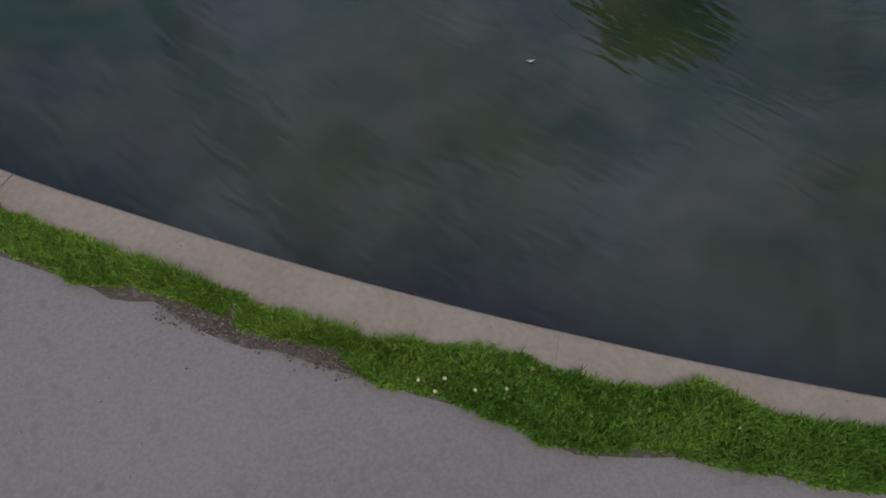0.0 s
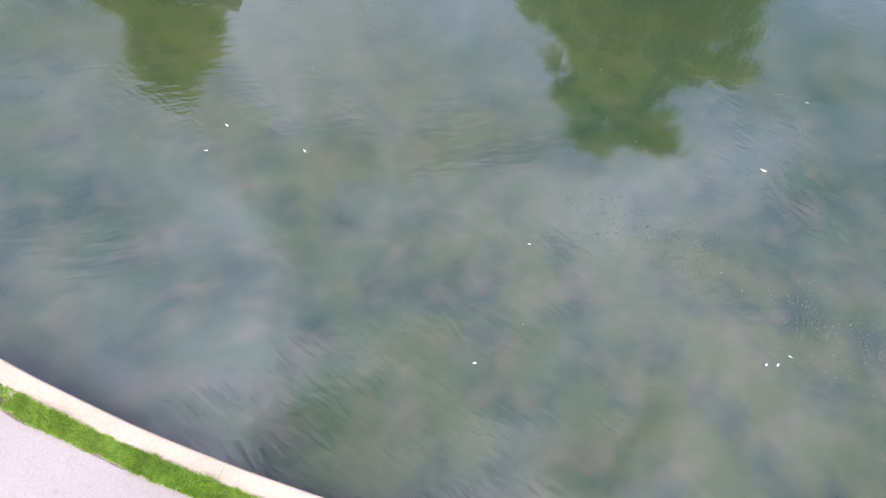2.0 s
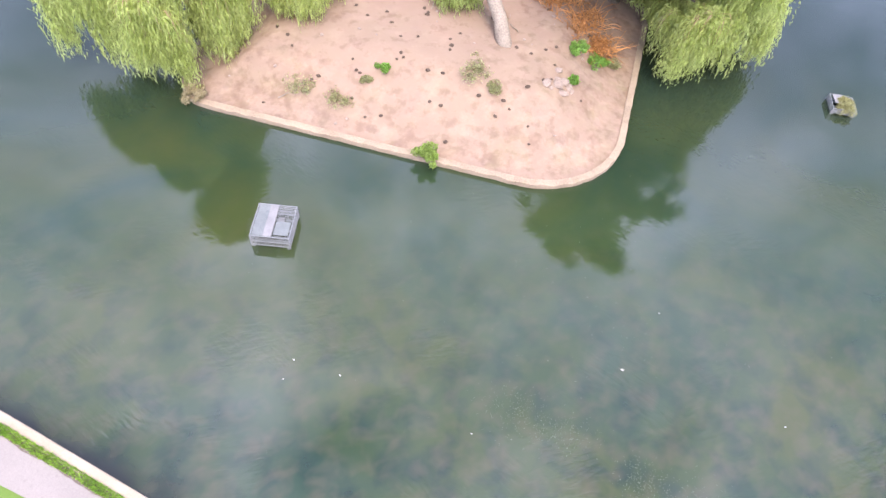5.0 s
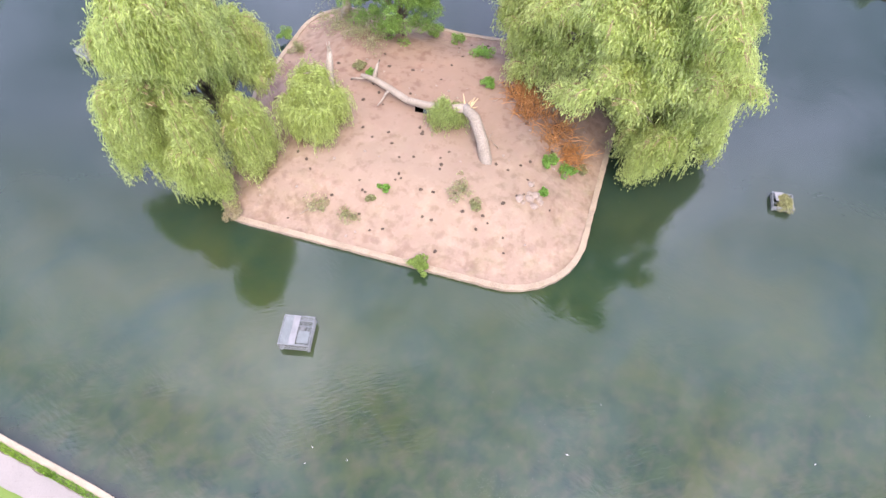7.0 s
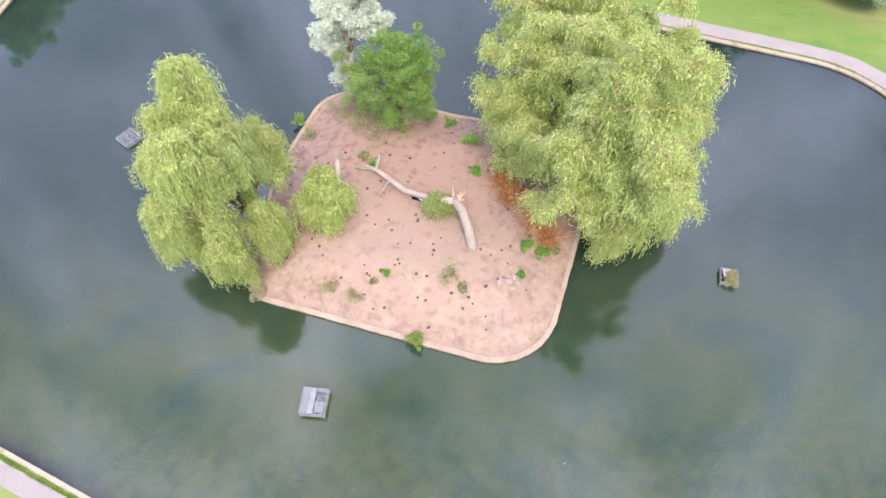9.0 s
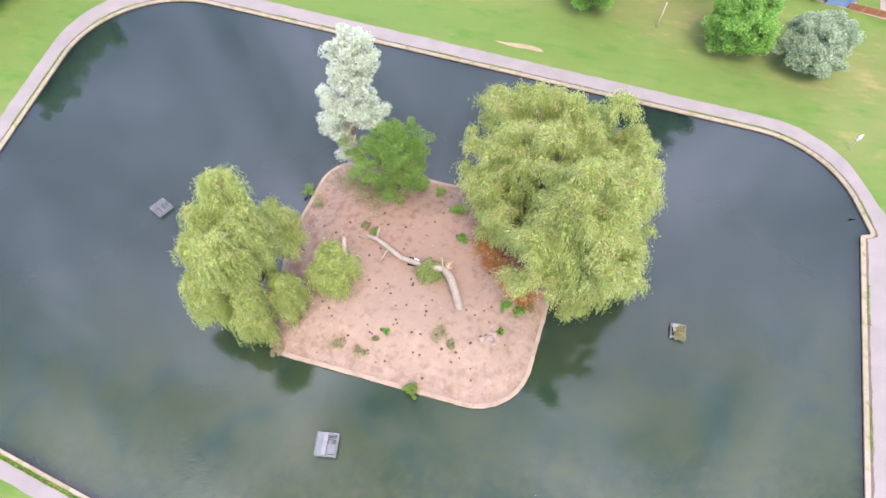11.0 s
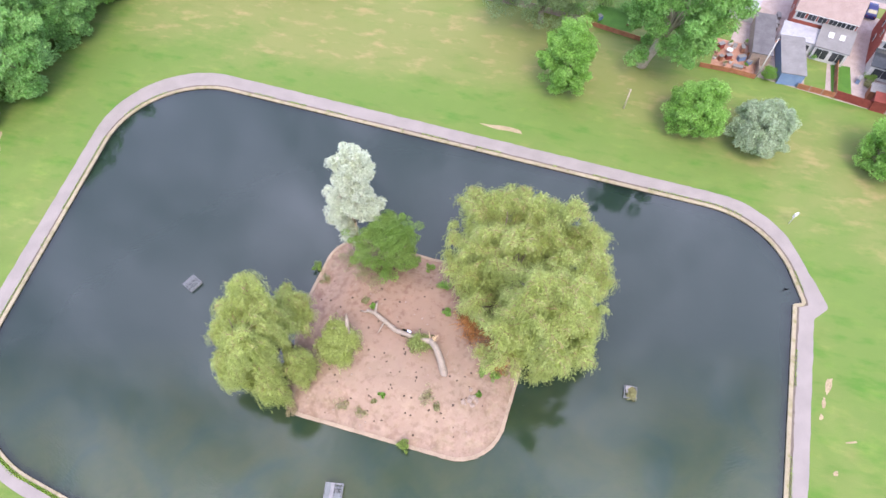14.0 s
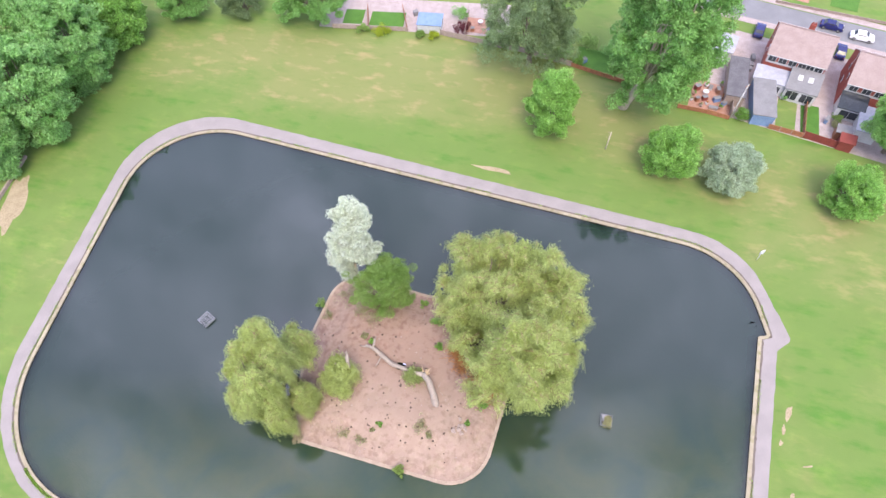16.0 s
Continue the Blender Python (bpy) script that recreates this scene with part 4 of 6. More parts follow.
GREENWEED = leafy("nettle_leaf", (0.17, 0.345, 0.065), (0.25, 0.44, 0.11))
SHRUBLEAF = leafy("coping_shrub_leaf", (0.22, 0.33, 0.075), (0.32, 0.43, 0.13))
PALEWEED = leafy("dusty_weed_leaf", (0.29, 0.31, 0.15), (0.38, 0.38, 0.21))
for i, (x, y, r, h, mat, label) in enumerate((
        (4.42, 20.78, 0.55, 0.8, GREENWEED, "vivid green nettle clump on bare soil"), (5.7, 20.57, 0.6, 0.6, GREENWEED, "low green weed clump beside the nettles"),
        (3.75, 18.17, 0.35, 0.4, GREENWEED, "small green weed by the pale stones"), (0.08, 28.18, 0.5, 0.6, GREENWEED, "green weed with small white flowers"),
        (-17.3, 35.62, 0.65, 1.0, BUSHLEAF, "dark green bush on the island's coping"), (-16.04, 33.95, 0.8, 0.7, PALEWEED, "dusty green weed near the coping"),
        (-2.3, 35.33, 0.6, 0.8, BUSHLEAF, "small dark green bush"), (-4.21, 36.19, 0.7, 1.2, BUSHLEAF, "upright dark green shrub"), (-10.18, 29.75, 0.5, 0.6, PALEWEED, "dusty weed behind the fallen trunk"),
        (-9.16, 29.02, 0.4, 0.6, GREENWEED, "small green weed behind the fallen trunk"), (-7.3, 17.93, 0.4, 0.35, GREENWEED, "low green weed on bare soil"),
        (-2.0, 17.9, 1.0, 0.25, PALEWEED, "flat patch of dusty weeds"), (-0.36, 32.05, 0.9, 0.8, GREENWEED, "green weeds under the willow"), (-8.3, 17.33, 0.3, 0.25, PALEWEED, "tiny dusty weed on bare soil"),
        (-1.09, 16.69, 0.5, 0.2, PALEWEED, "tiny dusty weed on bare soil"), (-11.93, 17.35, 0.9, 0.2, PALEWEED, "thin yellow-green grass patch"), (-9.59, 16.32, 0.8, 0.2, PALEWEED, "thin yellow-green grass patch"), (6.88, 21.06, 0.5, 0.35, PALEWEED, "dusty weed by the coping"))):
    weed((x, y), r, h, mat, label, 100 + i)
weed((-4.83, 12.61), 0.7, 0.9, SHRUBLEAF, "green shrub growing out over the coping and the water", 130, leaves=90, name="coping_shrub", z=0.25)
weed((-18.01, 16.52), 0.7, 0.6, material("dry_plant", (0.22, 0.19, 0.11), (0.34, 0.28, 0.17), scale=1.5, rough=0.9, bump=0, island=0.3), "dry beige plant hanging over the coping", 131, name="dry_plant", z=0.28)
weed((-12.71, 36.35), 1.9, 1.0, PALEWEED, "straggly dusty undergrowth below the trees", 132, leaves=120, name="undergrowth")
weed((-9.82, 33.02), 1.7, 1.4, PALEWEED, "straggly dusty undergrowth below the trees", 133, leaves=120, name="undergrowth")


def brush_pile(at, r, h, seed, label):
    """A heap of dead twigs and withered leaves."""
    rr = random.Random(seed)
    z = isle_height(*at)
    pile = thing("dead_brush_pile", (at[0], at[1], z - 0.05), label, "brushwood")
    verts, faces = [], []
    for _ in range(150):
        a = Vector((rr.gauss(0, r * 0.5), rr.gauss(0, r * 0.5), 0.03))
        b = a + Vector((rr.gauss(0, 0.8), rr.gauss(0, 0.8), rr.uniform(0.1, h)))
        tube_into(verts, faces, bent(a, b, rr.uniform(-0.1, 0.3), 4, rr, 0.06), [0.03, 0.025, 0.018, 0.008], 4)
    part("twig_tangle", mesh_of("twigs", verts, faces, RUST), pile, "tangle of rust-brown dry twigs")
    rng = np.random.default_rng(seed)
    quads = clump_quads(rng, (0, 0, h * 0.3), (r, r, h * 0.55), 16, 34, 0.2, 0.45, -0.1, 0.3, leaf_wide=0.3)
    quads[:, :, 2] = np.maximum(quads[:, :, 2], 0.0)
    part("foliage", fast_quads("foliage", quads, RUST), pile, "withered rust-brown leaves")


brush_pile((2.75, 27.2), 1.0, 1.3, 140, "rust-brown dead branches beside the willow")
brush_pile((3.25, 25.7), 1.3, 1.5, 141, "heap of rust-brown dead willow branches")
brush_pile((4.9, 23.7), 1.5, 1.0, 142, "rust-brown dead branches under the willow")
brush_pile((6.0, 22.2), 1.0, 0.5, 143, "scatter of dry yellow-brown twigs")


def stone(at, size, seed, label="pale rough stone on the island", mat=STONE):
    bm = bmesh.new()
    bmesh.ops.create_icosphere(bm, subdivisions=2, radius=1.0)
    for v in bm.verts:
        k = 1 + 0.35 * noise.noise(v.co * 1.3 + Vector((seed, 0, 0)))
        v.co = Vector((v.co.x * size, v.co.y * size * 0.8, max(v.co.z, -0.3) * size * 0.5)) * k
    ob = new("stone", bm_mesh("stone", bm, mat))
    ob.matrix_basis = pose(at[0], at[1], isle_height(*at) + size * 0.1, 0, 0, seed * 40)
    tagged(ob, label, "stone", "stones on the island")


rr = random.Random(3)
for i in range(9):
    stone((2.7 + rr.gauss(0, 0.45), 17.3 + rr.gauss(0, 0.4)), rr.uniform(0.16, 0.42), i)
for i in range(46):
    x, y = rr.uniform(-17, 8), rr.uniform(13.5, 36)
    if np.min(np.hypot(ISLAND[:, 0] - x, ISLAND[:, 1] - y)) > 0.8 and 12.9 - 0.3 * x < y + 2.0 and x < 3.5 + (y - 12) * 0.33:
        stone((x, y), rr.uniform(0.05, 0.13), 20 + i, "small pale stone on bare soil")
# dark lumps added at random to stand in for birds on the soil
BIRDSPECK = material("dark_bird_speck", (0.05, 0.035, 0.028), (0.10, 0.07, 0.055), scale=5, rough=0.95)
for i in range(105):
    x, y = rr.uniform(-17, 6), rr.uniform(13.5, 36)
    if np.min(np.hypot(ISLAND[:, 0] - x, ISLAND[:, 1] - y)) > 0.9 and 12.9 - 0.3 * x < y + 1.5 and x < 3.0 + (y - 12) * 0.3:
        stone((x, y), rr.uniform(0.09, 0.17), 80 + i, "small dark lump standing in for a bird on bare soil", BIRDSPECK)
for i in range(10):
    x, y = rr.uniform(-15, 5), rr.uniform(16, 33)
    stick = thing("fallen_stick", (x, y, isle_height(x, y) + 0.02), "dry broken stick on the soil", "stick", "sticks on the island", rr.uniform(0, 360))
    verts, faces = [], []
    tube_into(verts, faces, bent((-0.5, 0, 0.0), (0.5, 0.1, 0.05), 0.05, 5, rr, 0.06), [0.03, 0.028, 0.025, 0.02, 0.01], 5)
    part("wood", mesh_of("wood", verts, faces, DEADWOOD), stick)


# ---------------------------------------------------------------- floating nest cages
def wire_panel(verts, faces, a, b, c, rows, cols, r):
    """Crossed wires over the parallelogram a, b (along), c (up)."""
    a, b, c = Vector(a), Vector(b), Vector(c)
    for i in range(rows + 1):
        o = (c - a) * (i / rows)
        tube_into(verts, faces, [a + o, b + o], [r, r], 4)
    for i in range(cols + 1):
        o = (b - a) * (i / cols)
        tube_into(verts, faces, [a + o, c + o], [r, r], 4)


def nest_cage(at, turn, w, d, h, label, roofed, planted, seed):
    cage = thing("floating_cage", (at[0], at[1], 0.0), label, "cage", "floating nest cages", turn)
    x, y = w / 2, d / 2
    for sx in (-1, 1):
        part("float", box("float", (0.16, d + 0.1, 0.14), SHEET, pose(sx * (x - 0.1), 0, -0.06), 0.03), cage, "grey float beam")
    for sx, sy in ((-1, -1), (1, -1), (1, 1), (-1, 1)):
        part("post", box("post", (0.05, 0.05, h + 0.04), WIRE, pose(sx * x, sy * y, 0.0), 0.008), cage)
    for z in (0.10, h * 0.5, h):
        for sy in (-1, 1):
            part("rail", box("rail", (w, 0.035, 0.035), WIRE, pose(0, sy * y, z)), cage)
        for sx in (-1, 1):
            part("rail", box("rail", (0.035, d, 0.035), WIRE, pose(sx * x, 0, z)), cage)
    for name, a, b, c in (("side_mesh", (-x, -y, 0.1), (x, -y, 0.1), (-x, -y, h)), ("side_mesh", (-x, y, 0.1), (x, y, 0.1), (-x, y, h)),
                          ("side_mesh", (-x, -y, 0.1), (-x, y, 0.1), (-x, -y, h)), ("side_mesh", (x, -y, 0.1), (x, y, 0.1), (x, -y, h)), ("top_mesh", (-x, -y, h), (x, -y, h), (-x, y, h)))[:4 if planted else 5]:
        verts, faces = [], []
        wire_panel(verts, faces, a, b, c, 8 if name == "side_mesh" else 22, 22, 0.009)
        part(name, mesh_of(name, verts, faces, WIRE), cage, "fine galvanised wire mesh")
    for k in (-0.33, 0.0, 0.33):
        part("slat", box("slat", (w - 0.1, 0.12, 0.03), SHEET, pose(0, k * d, 0.06)), cage, "grey floor slat")
    if roofed:
        part("cover_sheet", box("cover_sheet", (w * 0.30, d * 0.96, 0.02), SHEET, pose(-w * 0.31, 0, h + 0.03, 0, 3, 0), 0.005), cage, "grey corrugated cover sheet")
        part("cover_sheet", box("cover_sheet", (w * 0.22, d * 0.98, 0.02), PALESHEET, pose(-w * 0.06, 0, h + 0.035, 0, -2, 0), 0.005), cage, "whitish cover sheet")
        part("cover_sheet", box("cover_sheet", (w * 0.38, d * 0.42, 0.02), SHEET, pose(w * 0.27, -d * 0.22, h + 0.03), 0.005), cage, "blue-grey cover sheet")
        part("nest_box", box("nest_box", (w * 0.16, d * 0.16, h * 0.5), FELT, pose(w * 0.18, d * 0.10, h * 0.4), 0.02), cage, "dark nesting box under the mesh")
    if planted:
        part("cover_sheet", box("cover_sheet", (w * 0.5, d * 0.55, 0.02), PALESHEET, pose(-w * 0.15, d * 0.22, h + 0.03, 6, 4, 12), 0.005), cage, "torn whitish cover sheet")
        rng = np.random.default_rng(seed)
        quads = clump_quads(rng, (w * 0.08, -d * 0.12, 0.34), (w * 0.42, d * 0.36, 0.32), 26, 70, 0.24, 0.3, -0.1, 0.3, leaf_wide=0.25)
        part("reed_tuft", fast_quads("reed_tuft", quads, REEDS), cage, "pale reeds growing inside")
    return cage


nest_cage((-12.07, 7.54), -4, 1.85, 1.95, 0.8, "floating wire cage with patched cover sheets", True, False, 1)
REEDS = leafy("dry_reed", (0.30, 0.30, 0.13), (0.44, 0.42, 0.22))
nest_cage((21.47, 19.02), -12, 1.4, 1.4, 0.42, "small floating wire cage with reeds inside", False, True, 2)
nest_cage((-33.75, 33.34), -38, 1.7, 1.75, 0.45, "small grey floating wire cage", False, False, 3)

# ---------------------------------------------------------------- on the water
rng = np.random.default_rng(77)
bits = []
for cx, cy, sx, sy, n in ((-0.7, -1.2, 0.75, 0.5, 230), (0.9, -2.2, 0.85, 0.45, 260), (4.0, -4.1, 0.5, 0.5, 260), (5.5, -4.7, 0.9, 0.5, 200), (3.6, 2.6, 2.6, 1.8, 60), (5.0, 6.0, 6.0, 5.0, 60), (-8, 4, 8, 3, 30), (20, 12, 9, 8, 60)):
    c = np.c_[rng.normal(cx, sx, n), rng.normal(cy, sy, n), np.full(n, 0.012)]
    c = c[c[:, 1] > -0.25 * (c[:, 0] + 45) + 3.5]
    way = np.c_[rng.normal(size=(len(c), 2)), np.zeros(len(c))]
    way /= np.linalg.norm(way, axis=1)[:, None]
    side = np.c_[-way[:, 1], way[:, 0], np.zeros(len(c))]
    ln, wd = rng.uniform(0.015, 0.042, (len(c), 1)), rng.uniform(0.005, 0.014, (len(c), 1))
    bits.append(np.stack([c - way * ln, c + side * wd, c + way * ln, c - side * wd], 1))
tagged(new("floating_bits", fast_quads("floating_bits", np.concatenate(bits), DEBRIS)), "pale specks of weed and petals drifting on the pond", "debris", kind="stuff")
rr = random.Random(9)
for i, (x, y, s) in enumerate(((4.06, 0.69, 0.2), (-8.26, 0.1, 0.11), (2.64, -5.05, 0.11), (3.0, -4.85, 0.09), (-4.11, -5.34, 0.09), (-2.73, -2.28, 0.09), (6.4, 3.61, 0.1), (18.12, 0.5, 0.14), (-10.6, -0.14, 0.1), (2.35, -5.07, 0.12), (10.75, -1.73, 0.12), (-10.28, 0.75, 0.12))):
    f = thing("feather", (x, y, 0.006), "white feather floating on the water", "feather", "floating feathers", rr.uniform(0, 360))
    verts, faces = [], []
    for k in range(7):
        t = k / 6
        wide = s * 0.22 * math.sin(math.pi * min(t * 1.1 + 0.05, 1)) + 0.002
        verts += [(s * (t - 0.5), -wide, 0.004 + 0.02 * t * t), (s * (t - 0.5), 0, 0.012 + 0.02 * t * t), (s * (t - 0.5), wide, 0.004 + 0.02 * t * t)]
    for k in range(6):
        for q in range(2):
            faces.append((3 * k + q, 3 * k + q + 1, 3 * k + q + 4, 3 * k + q + 3))
    part("vane", mesh_of("vane", verts, faces, FEATHER), f)
    verts, faces = [], []
    tube_into(verts, faces, [(-s * 0.62, 0, 0.012), (0, 0, 0.02), (s * 0.45, 0, 0.03)], [0.003, 0.002, 0.001], 4)
    part("quill", mesh_of("quill", verts, faces, FEATHER), f)


# ---------------------------------------------------------------- posts on the lawn
def post_thing(name, at, h, r, label, mat, lean=(0, 0)):
    p = thing(name, (at[0], at[1], 0.1), label, "post")
    verts, faces = [], []
    tube_into(verts, faces, [(0, 0, -0.2), (lean[0] * 0.5, lean[1] * 0.5, h * 0.5), (lean[0], lean[1], h)], [r, r * 0.9, r * 0.75], 10)
    part("shaft", mesh_of("shaft", verts, faces, mat, True), p)
    return p


lamp = post_thing("lifebuoy_post", (46.51, 42.93), 2.1, 0.05, "white lifebuoy station on a post beside the path", WHITEPAINT)
bm = bmesh.new()
box_bm(bm, (0.75, 0.22, 0.8), pose(0, 0, 1.7, 0, 0, 25), 0.06)
part("housing", bm_mesh("housing", bm, WHITEPAINT), lamp, "white rounded lifebuoy housing")
pole = post_thing("bare_sapling", (27.2, 64.8), 3.9, 0.11, "bare pale dead sapling trunk on the lawn", PALEBARK, (0.25, 0.1))
verts, faces = [], []
for k in range(6):
    a = (0.05 * k, 0.02 * k, 2.2 + 0.3 * k)
    tube_into(verts, faces, bent(a, (a[0] + rr.uniform(-0.8, 0.8), a[1] + rr.uniform(-0.8, 0.8), a[2] + 0.5), 0.05, 3, rr, 0.03), [0.03, 0.02, 0.006], 4)
part("twig_tangle", mesh_of("twigs", verts, faces, DEADWOOD), pole)
util = post_thing("utility_pole", (49.3, 71.4), 7.6, 0.12, "pale wooden utility pole at the garden boundary", WHITEPAINT, (0.35, 0.1))
part("cross_arm", box("cross_arm", (1.1, 0.09, 0.09), FENCEWOOD, pose(0.33, 0.1, 7.2, 0, 0, 30)), util)


# ---------------------------------------------------------------- patches on the lawn
def patch(name, at, sx, sy, turn, mat, label, seed, lift=0.006):
    pts = []
    for k in range(28):
        t = 2 * math.pi * k / 28
        q = 1 + 0.55 * noise.noise((math.cos(t) * 1.6 + seed, math.sin(t) * 1.6, seed))
        pts.append((math.cos(t) * sx * q, math.sin(t) * sy * q, 0.0))
    ob = new(name, mesh_of(name, [(0, 0, 0.012)] + pts, [(0, 1 + k, 1 + (k + 1) % 28) for k in range(28)], mat))
    ob.matrix_basis = pose(at[0], at[1], 0.12 + lift, 0, 0, turn)
    return tagged(ob, label, "ground patch", kind="structure")


for i, (x, y, sx, sy, turn) in enumerate(((8.6, 60.6, 3.6, 0.38, -16), (44.65, 20.09, 1.1, 0.30, 60), (43.39, 17.93, 0.7, 0.22, 70), (42.63, 16.36, 0.4, 0.2, 60), (45.13, 13.57, 0.8, 0.10, 5), (42.28, 10.2, 0.35, 0.2, 40))):
    patch("bare_patch", (x, y), sx, sy, turn, BARE, "bare sandy earth worn through the grass", i)


# ---------------------------------------------------------------- gardens and houses
RIDGE = -26.0  # the houses' long axis, degrees


def local(origin, turn, x, y):
    c, s = math.cos(radians(turn)), math.sin(radians(turn))
    return (origin[0] + c * x - s * y, origin[1] + s * x + c * y)


def window(parent, m, w, h, name="window", panes=2):
    win = part(name, box(name, (w + 0.12, 0.10, h + 0.12), WHITEPAINT, None, 0.01), parent, "white framed window", m)
    for k in range(panes):
        part("pane", box("pane", (w / panes - 0.06, 0.03, h - 0.06), GLASS, pose((k + 0.5) * w / panes - w / 2, -0.05, 0.09)), win, "dark glass pane")
    return win


def house(centre, length, depth, eave, ridge, label, windows=True):
    """A gabled brick house; its rear faces -y of its own axes."""
    h = thing("house", (centre[0], centre[1], 0.1), label, "house", "houses behind the park", RIDGE)
    x, y = length / 2, depth / 2
    v = [(-x, -y, 0), (x, -y, 0), (x, y, 0), (-x, y, 0), (-x, -y, eave), (x, -y, eave), (x, y, eave), (-x, y, eave), (-x, 0, ridge - 0.12), (x, 0, ridge - 0.12)]
    part("wall", mesh_of("wall", v, [(0, 1, 5, 4), (2, 3, 7, 6), (3, 0, 4, 8, 7), (1, 2, 6, 9, 5), (3, 2, 1, 0)], REDBRICK), h, "red brick walls with gable ends")
    o, t = 0.35, 0.12
    slope = (ridge - eave) / y
    for sy, name in ((-1, "roof_slope"), (1, "roof_slope")):
        e = eave - slope * o
        a = [(-x - 0.1, sy * (y + o), e), (x + 0.1, sy * (y + o), e), (x + 0.1, 0, ridge), (-x - 0.1, 0, ridge)]
        part(name, mesh_of(name, a + [(p[0], p[1], p[2] - t) for p in a], [(0, 1, 2, 3), (7, 6, 5, 4), (0, 4, 5, 1), (1, 5, 6, 2), (2, 6, 7, 3), (3, 7, 4, 0)], TILE), h, "pinkish-brown tiled roof slope")
        part("gutter", box("gutter", (length + 0.2, 0.12, 0.1), WHITEPAINT, pose(0, sy * (y + o + 0.03), e - 0.14)), h, "white gutter")
    part("ridge_cap", box("ridge_cap", (length + 0.2, 0.25, 0.1), TILE, pose(0, 0, ridge - 0.03), 0.03), h)
    part("verge_board", box("verge_board", (0.05, 0.16, (ridge - eave) * 1.0), WHITEPAINT, pose(-x - 0.12, 0, eave)), h)
    ch = part("chimney", box("chimney", (0.9, 0.6, 1.5), REDBRICK, pose(x * 0.05, 0.6, ridge - 0.7)), h, "red brick chimney stack")
    for k in (-1, 1):
        part("chimney_pot", bm_mesh("chimney_pot", box_bm(bmesh.new(), (0.24, 0.24, 0.4), pose(x * 0.05 + k * 0.22, 0.6, ridge + 0.8), 0.06), REDBRICK), ch)
    if windows:
        part("rendered_band", box("rendered_band", (length - 0.3, 0.06, 1.9), WHITEPAINT, pose(0, -y - 0.01, eave - 2.0)), h, "white rendered upper wall")
        for k in (-0.60, -0.25, 0.09, 0.385, 0.66):
            part("tile_hanging", box("tile_hanging", (0.75, 0.08, 1.1), REDBRICK, pose(k * x, -y - 0.02, eave - 1.55)), h, "red hung-tile panel")
        for k, wx in enumerate((-0.78, -0.42, -0.08, 0.25, 0.52, 0.80)):
            window(h, pose(wx * x, -y - 0.07, eave - 1.65), 1.25, 1.2)
        for k in (-0.45, 0.15):
            window(h, pose(-x - 0.03, k * y, eave - 1.4, 0, 0, -90), 0.6, 0.9, panes=1)
        window(h, pose(-x - 0.03, 0.1 * y, 1.0, 0, 0, -90), 0.7, 1.0, panes=1)
    return h


HOUSE = (62.0, 84.2)
house(local(HOUSE, RIDGE, 0.9, 0.4), 9.6, 9.0, 5.1, 7.9, "red brick semi-detached house with pinkish tiled roof")
house((74.8, 76.1), 11.3, 9.0, 5.1, 7.9, "red brick house next door with tiled roof")


def flat_block(name, centre, w, d, h, mat, roof_mat, label, category, turn=RIDGE, pitch=0.0, windows=(), skylights=0):
    """A low building with its roof slab; pitch lifts its far side."""
    b = thing(name, (centre[0], centre[1], 0.1), label, category, "", turn)
    x, y = w / 2, d / 2
    v = [(-x, -y, 0), (x, -y, 0), (x, y, 0), (-x, y, 0), (-x, -y, h), (x, -y, h), (x, y, h + pitch), (-x, y, h + pitch)]
    part("wall", mesh_of("wall", v, [(3, 2, 1, 0), (0, 1, 5, 4), (1, 2, 6, 5), (2, 3, 7, 6), (3, 0, 4, 7), (4, 5, 6, 7)], mat), b)
    o = 0.15
    a = [(-x - o, -y - o, h + 0.02 - o * pitch / d), (x + o, -y - o, h + 0.02 - o * pitch / d), (x + o, y, h + 0.02 + pitch), (-x - o, y, h + 0.02 + pitch)]
    up = [(p[0], p[1], p[2] + 0.12) for p in a]
    roof = part("roof", mesh_of("roof", a + up, [(3, 2, 1, 0), (4, 5, 6, 7), (0, 1, 5, 4), (1, 2, 6, 5), (2, 3, 7, 6), (3, 0, 4, 7)], roof_mat), b)
    for wx, ww, wh in windows:
        window(b, pose(wx, -y - 0.03, 0.5), ww, wh)
    for k in range(skylights):
        sx = (k - (skylights - 1) / 2) * 1.7
        part("skylight", box("skylight", (0.8, 1.1, 0.07), WHITEPAINT, pose(sx, 0.3, h + 0.16 + pitch * 0.56, math.degrees(math.atan2(pitch, d)), 0, 0), 0.01), roof, "white framed skylight")
    return b


flat_block("conservatory", local(HOUSE, RIDGE, -1.9, -6.5), 5.4, 3.6, 2.4, WHITEPAINT, WHITEROOF, "white flat-roofed rear extension with windows", "extension", pitch=0.3, windows=((-1.2, 1.8, 1.4), (1.2, 1.8, 1.4)))
flat_block("garden_room", local(HOUSE, RIDGE, 3.4, -6.6), 5.0, 4.4, 2.5, WHITEPAINT, FELT, "rear extension with grey roof and two skylights", "extension", pitch=1.2, windows=((-1.2, 1.9, 1.7), (1.2, 1.9, 1.7)), skylights=2)
flat_block("garage", (54.9, 73.9), 3.5, 8.8, 2.3, BLUEPAINT, FELT, "long garage with pale blue end wall and grey felt roof", "garage", turn=-14, pitch=0.25)
flat_block("outbuilding", (51.6, 78.9), 3.0, 9.5, 2.3, STONE, DARKFELT, "low outbuilding with dark grey roof", "outbuilding", turn=-17, pitch=0.6)
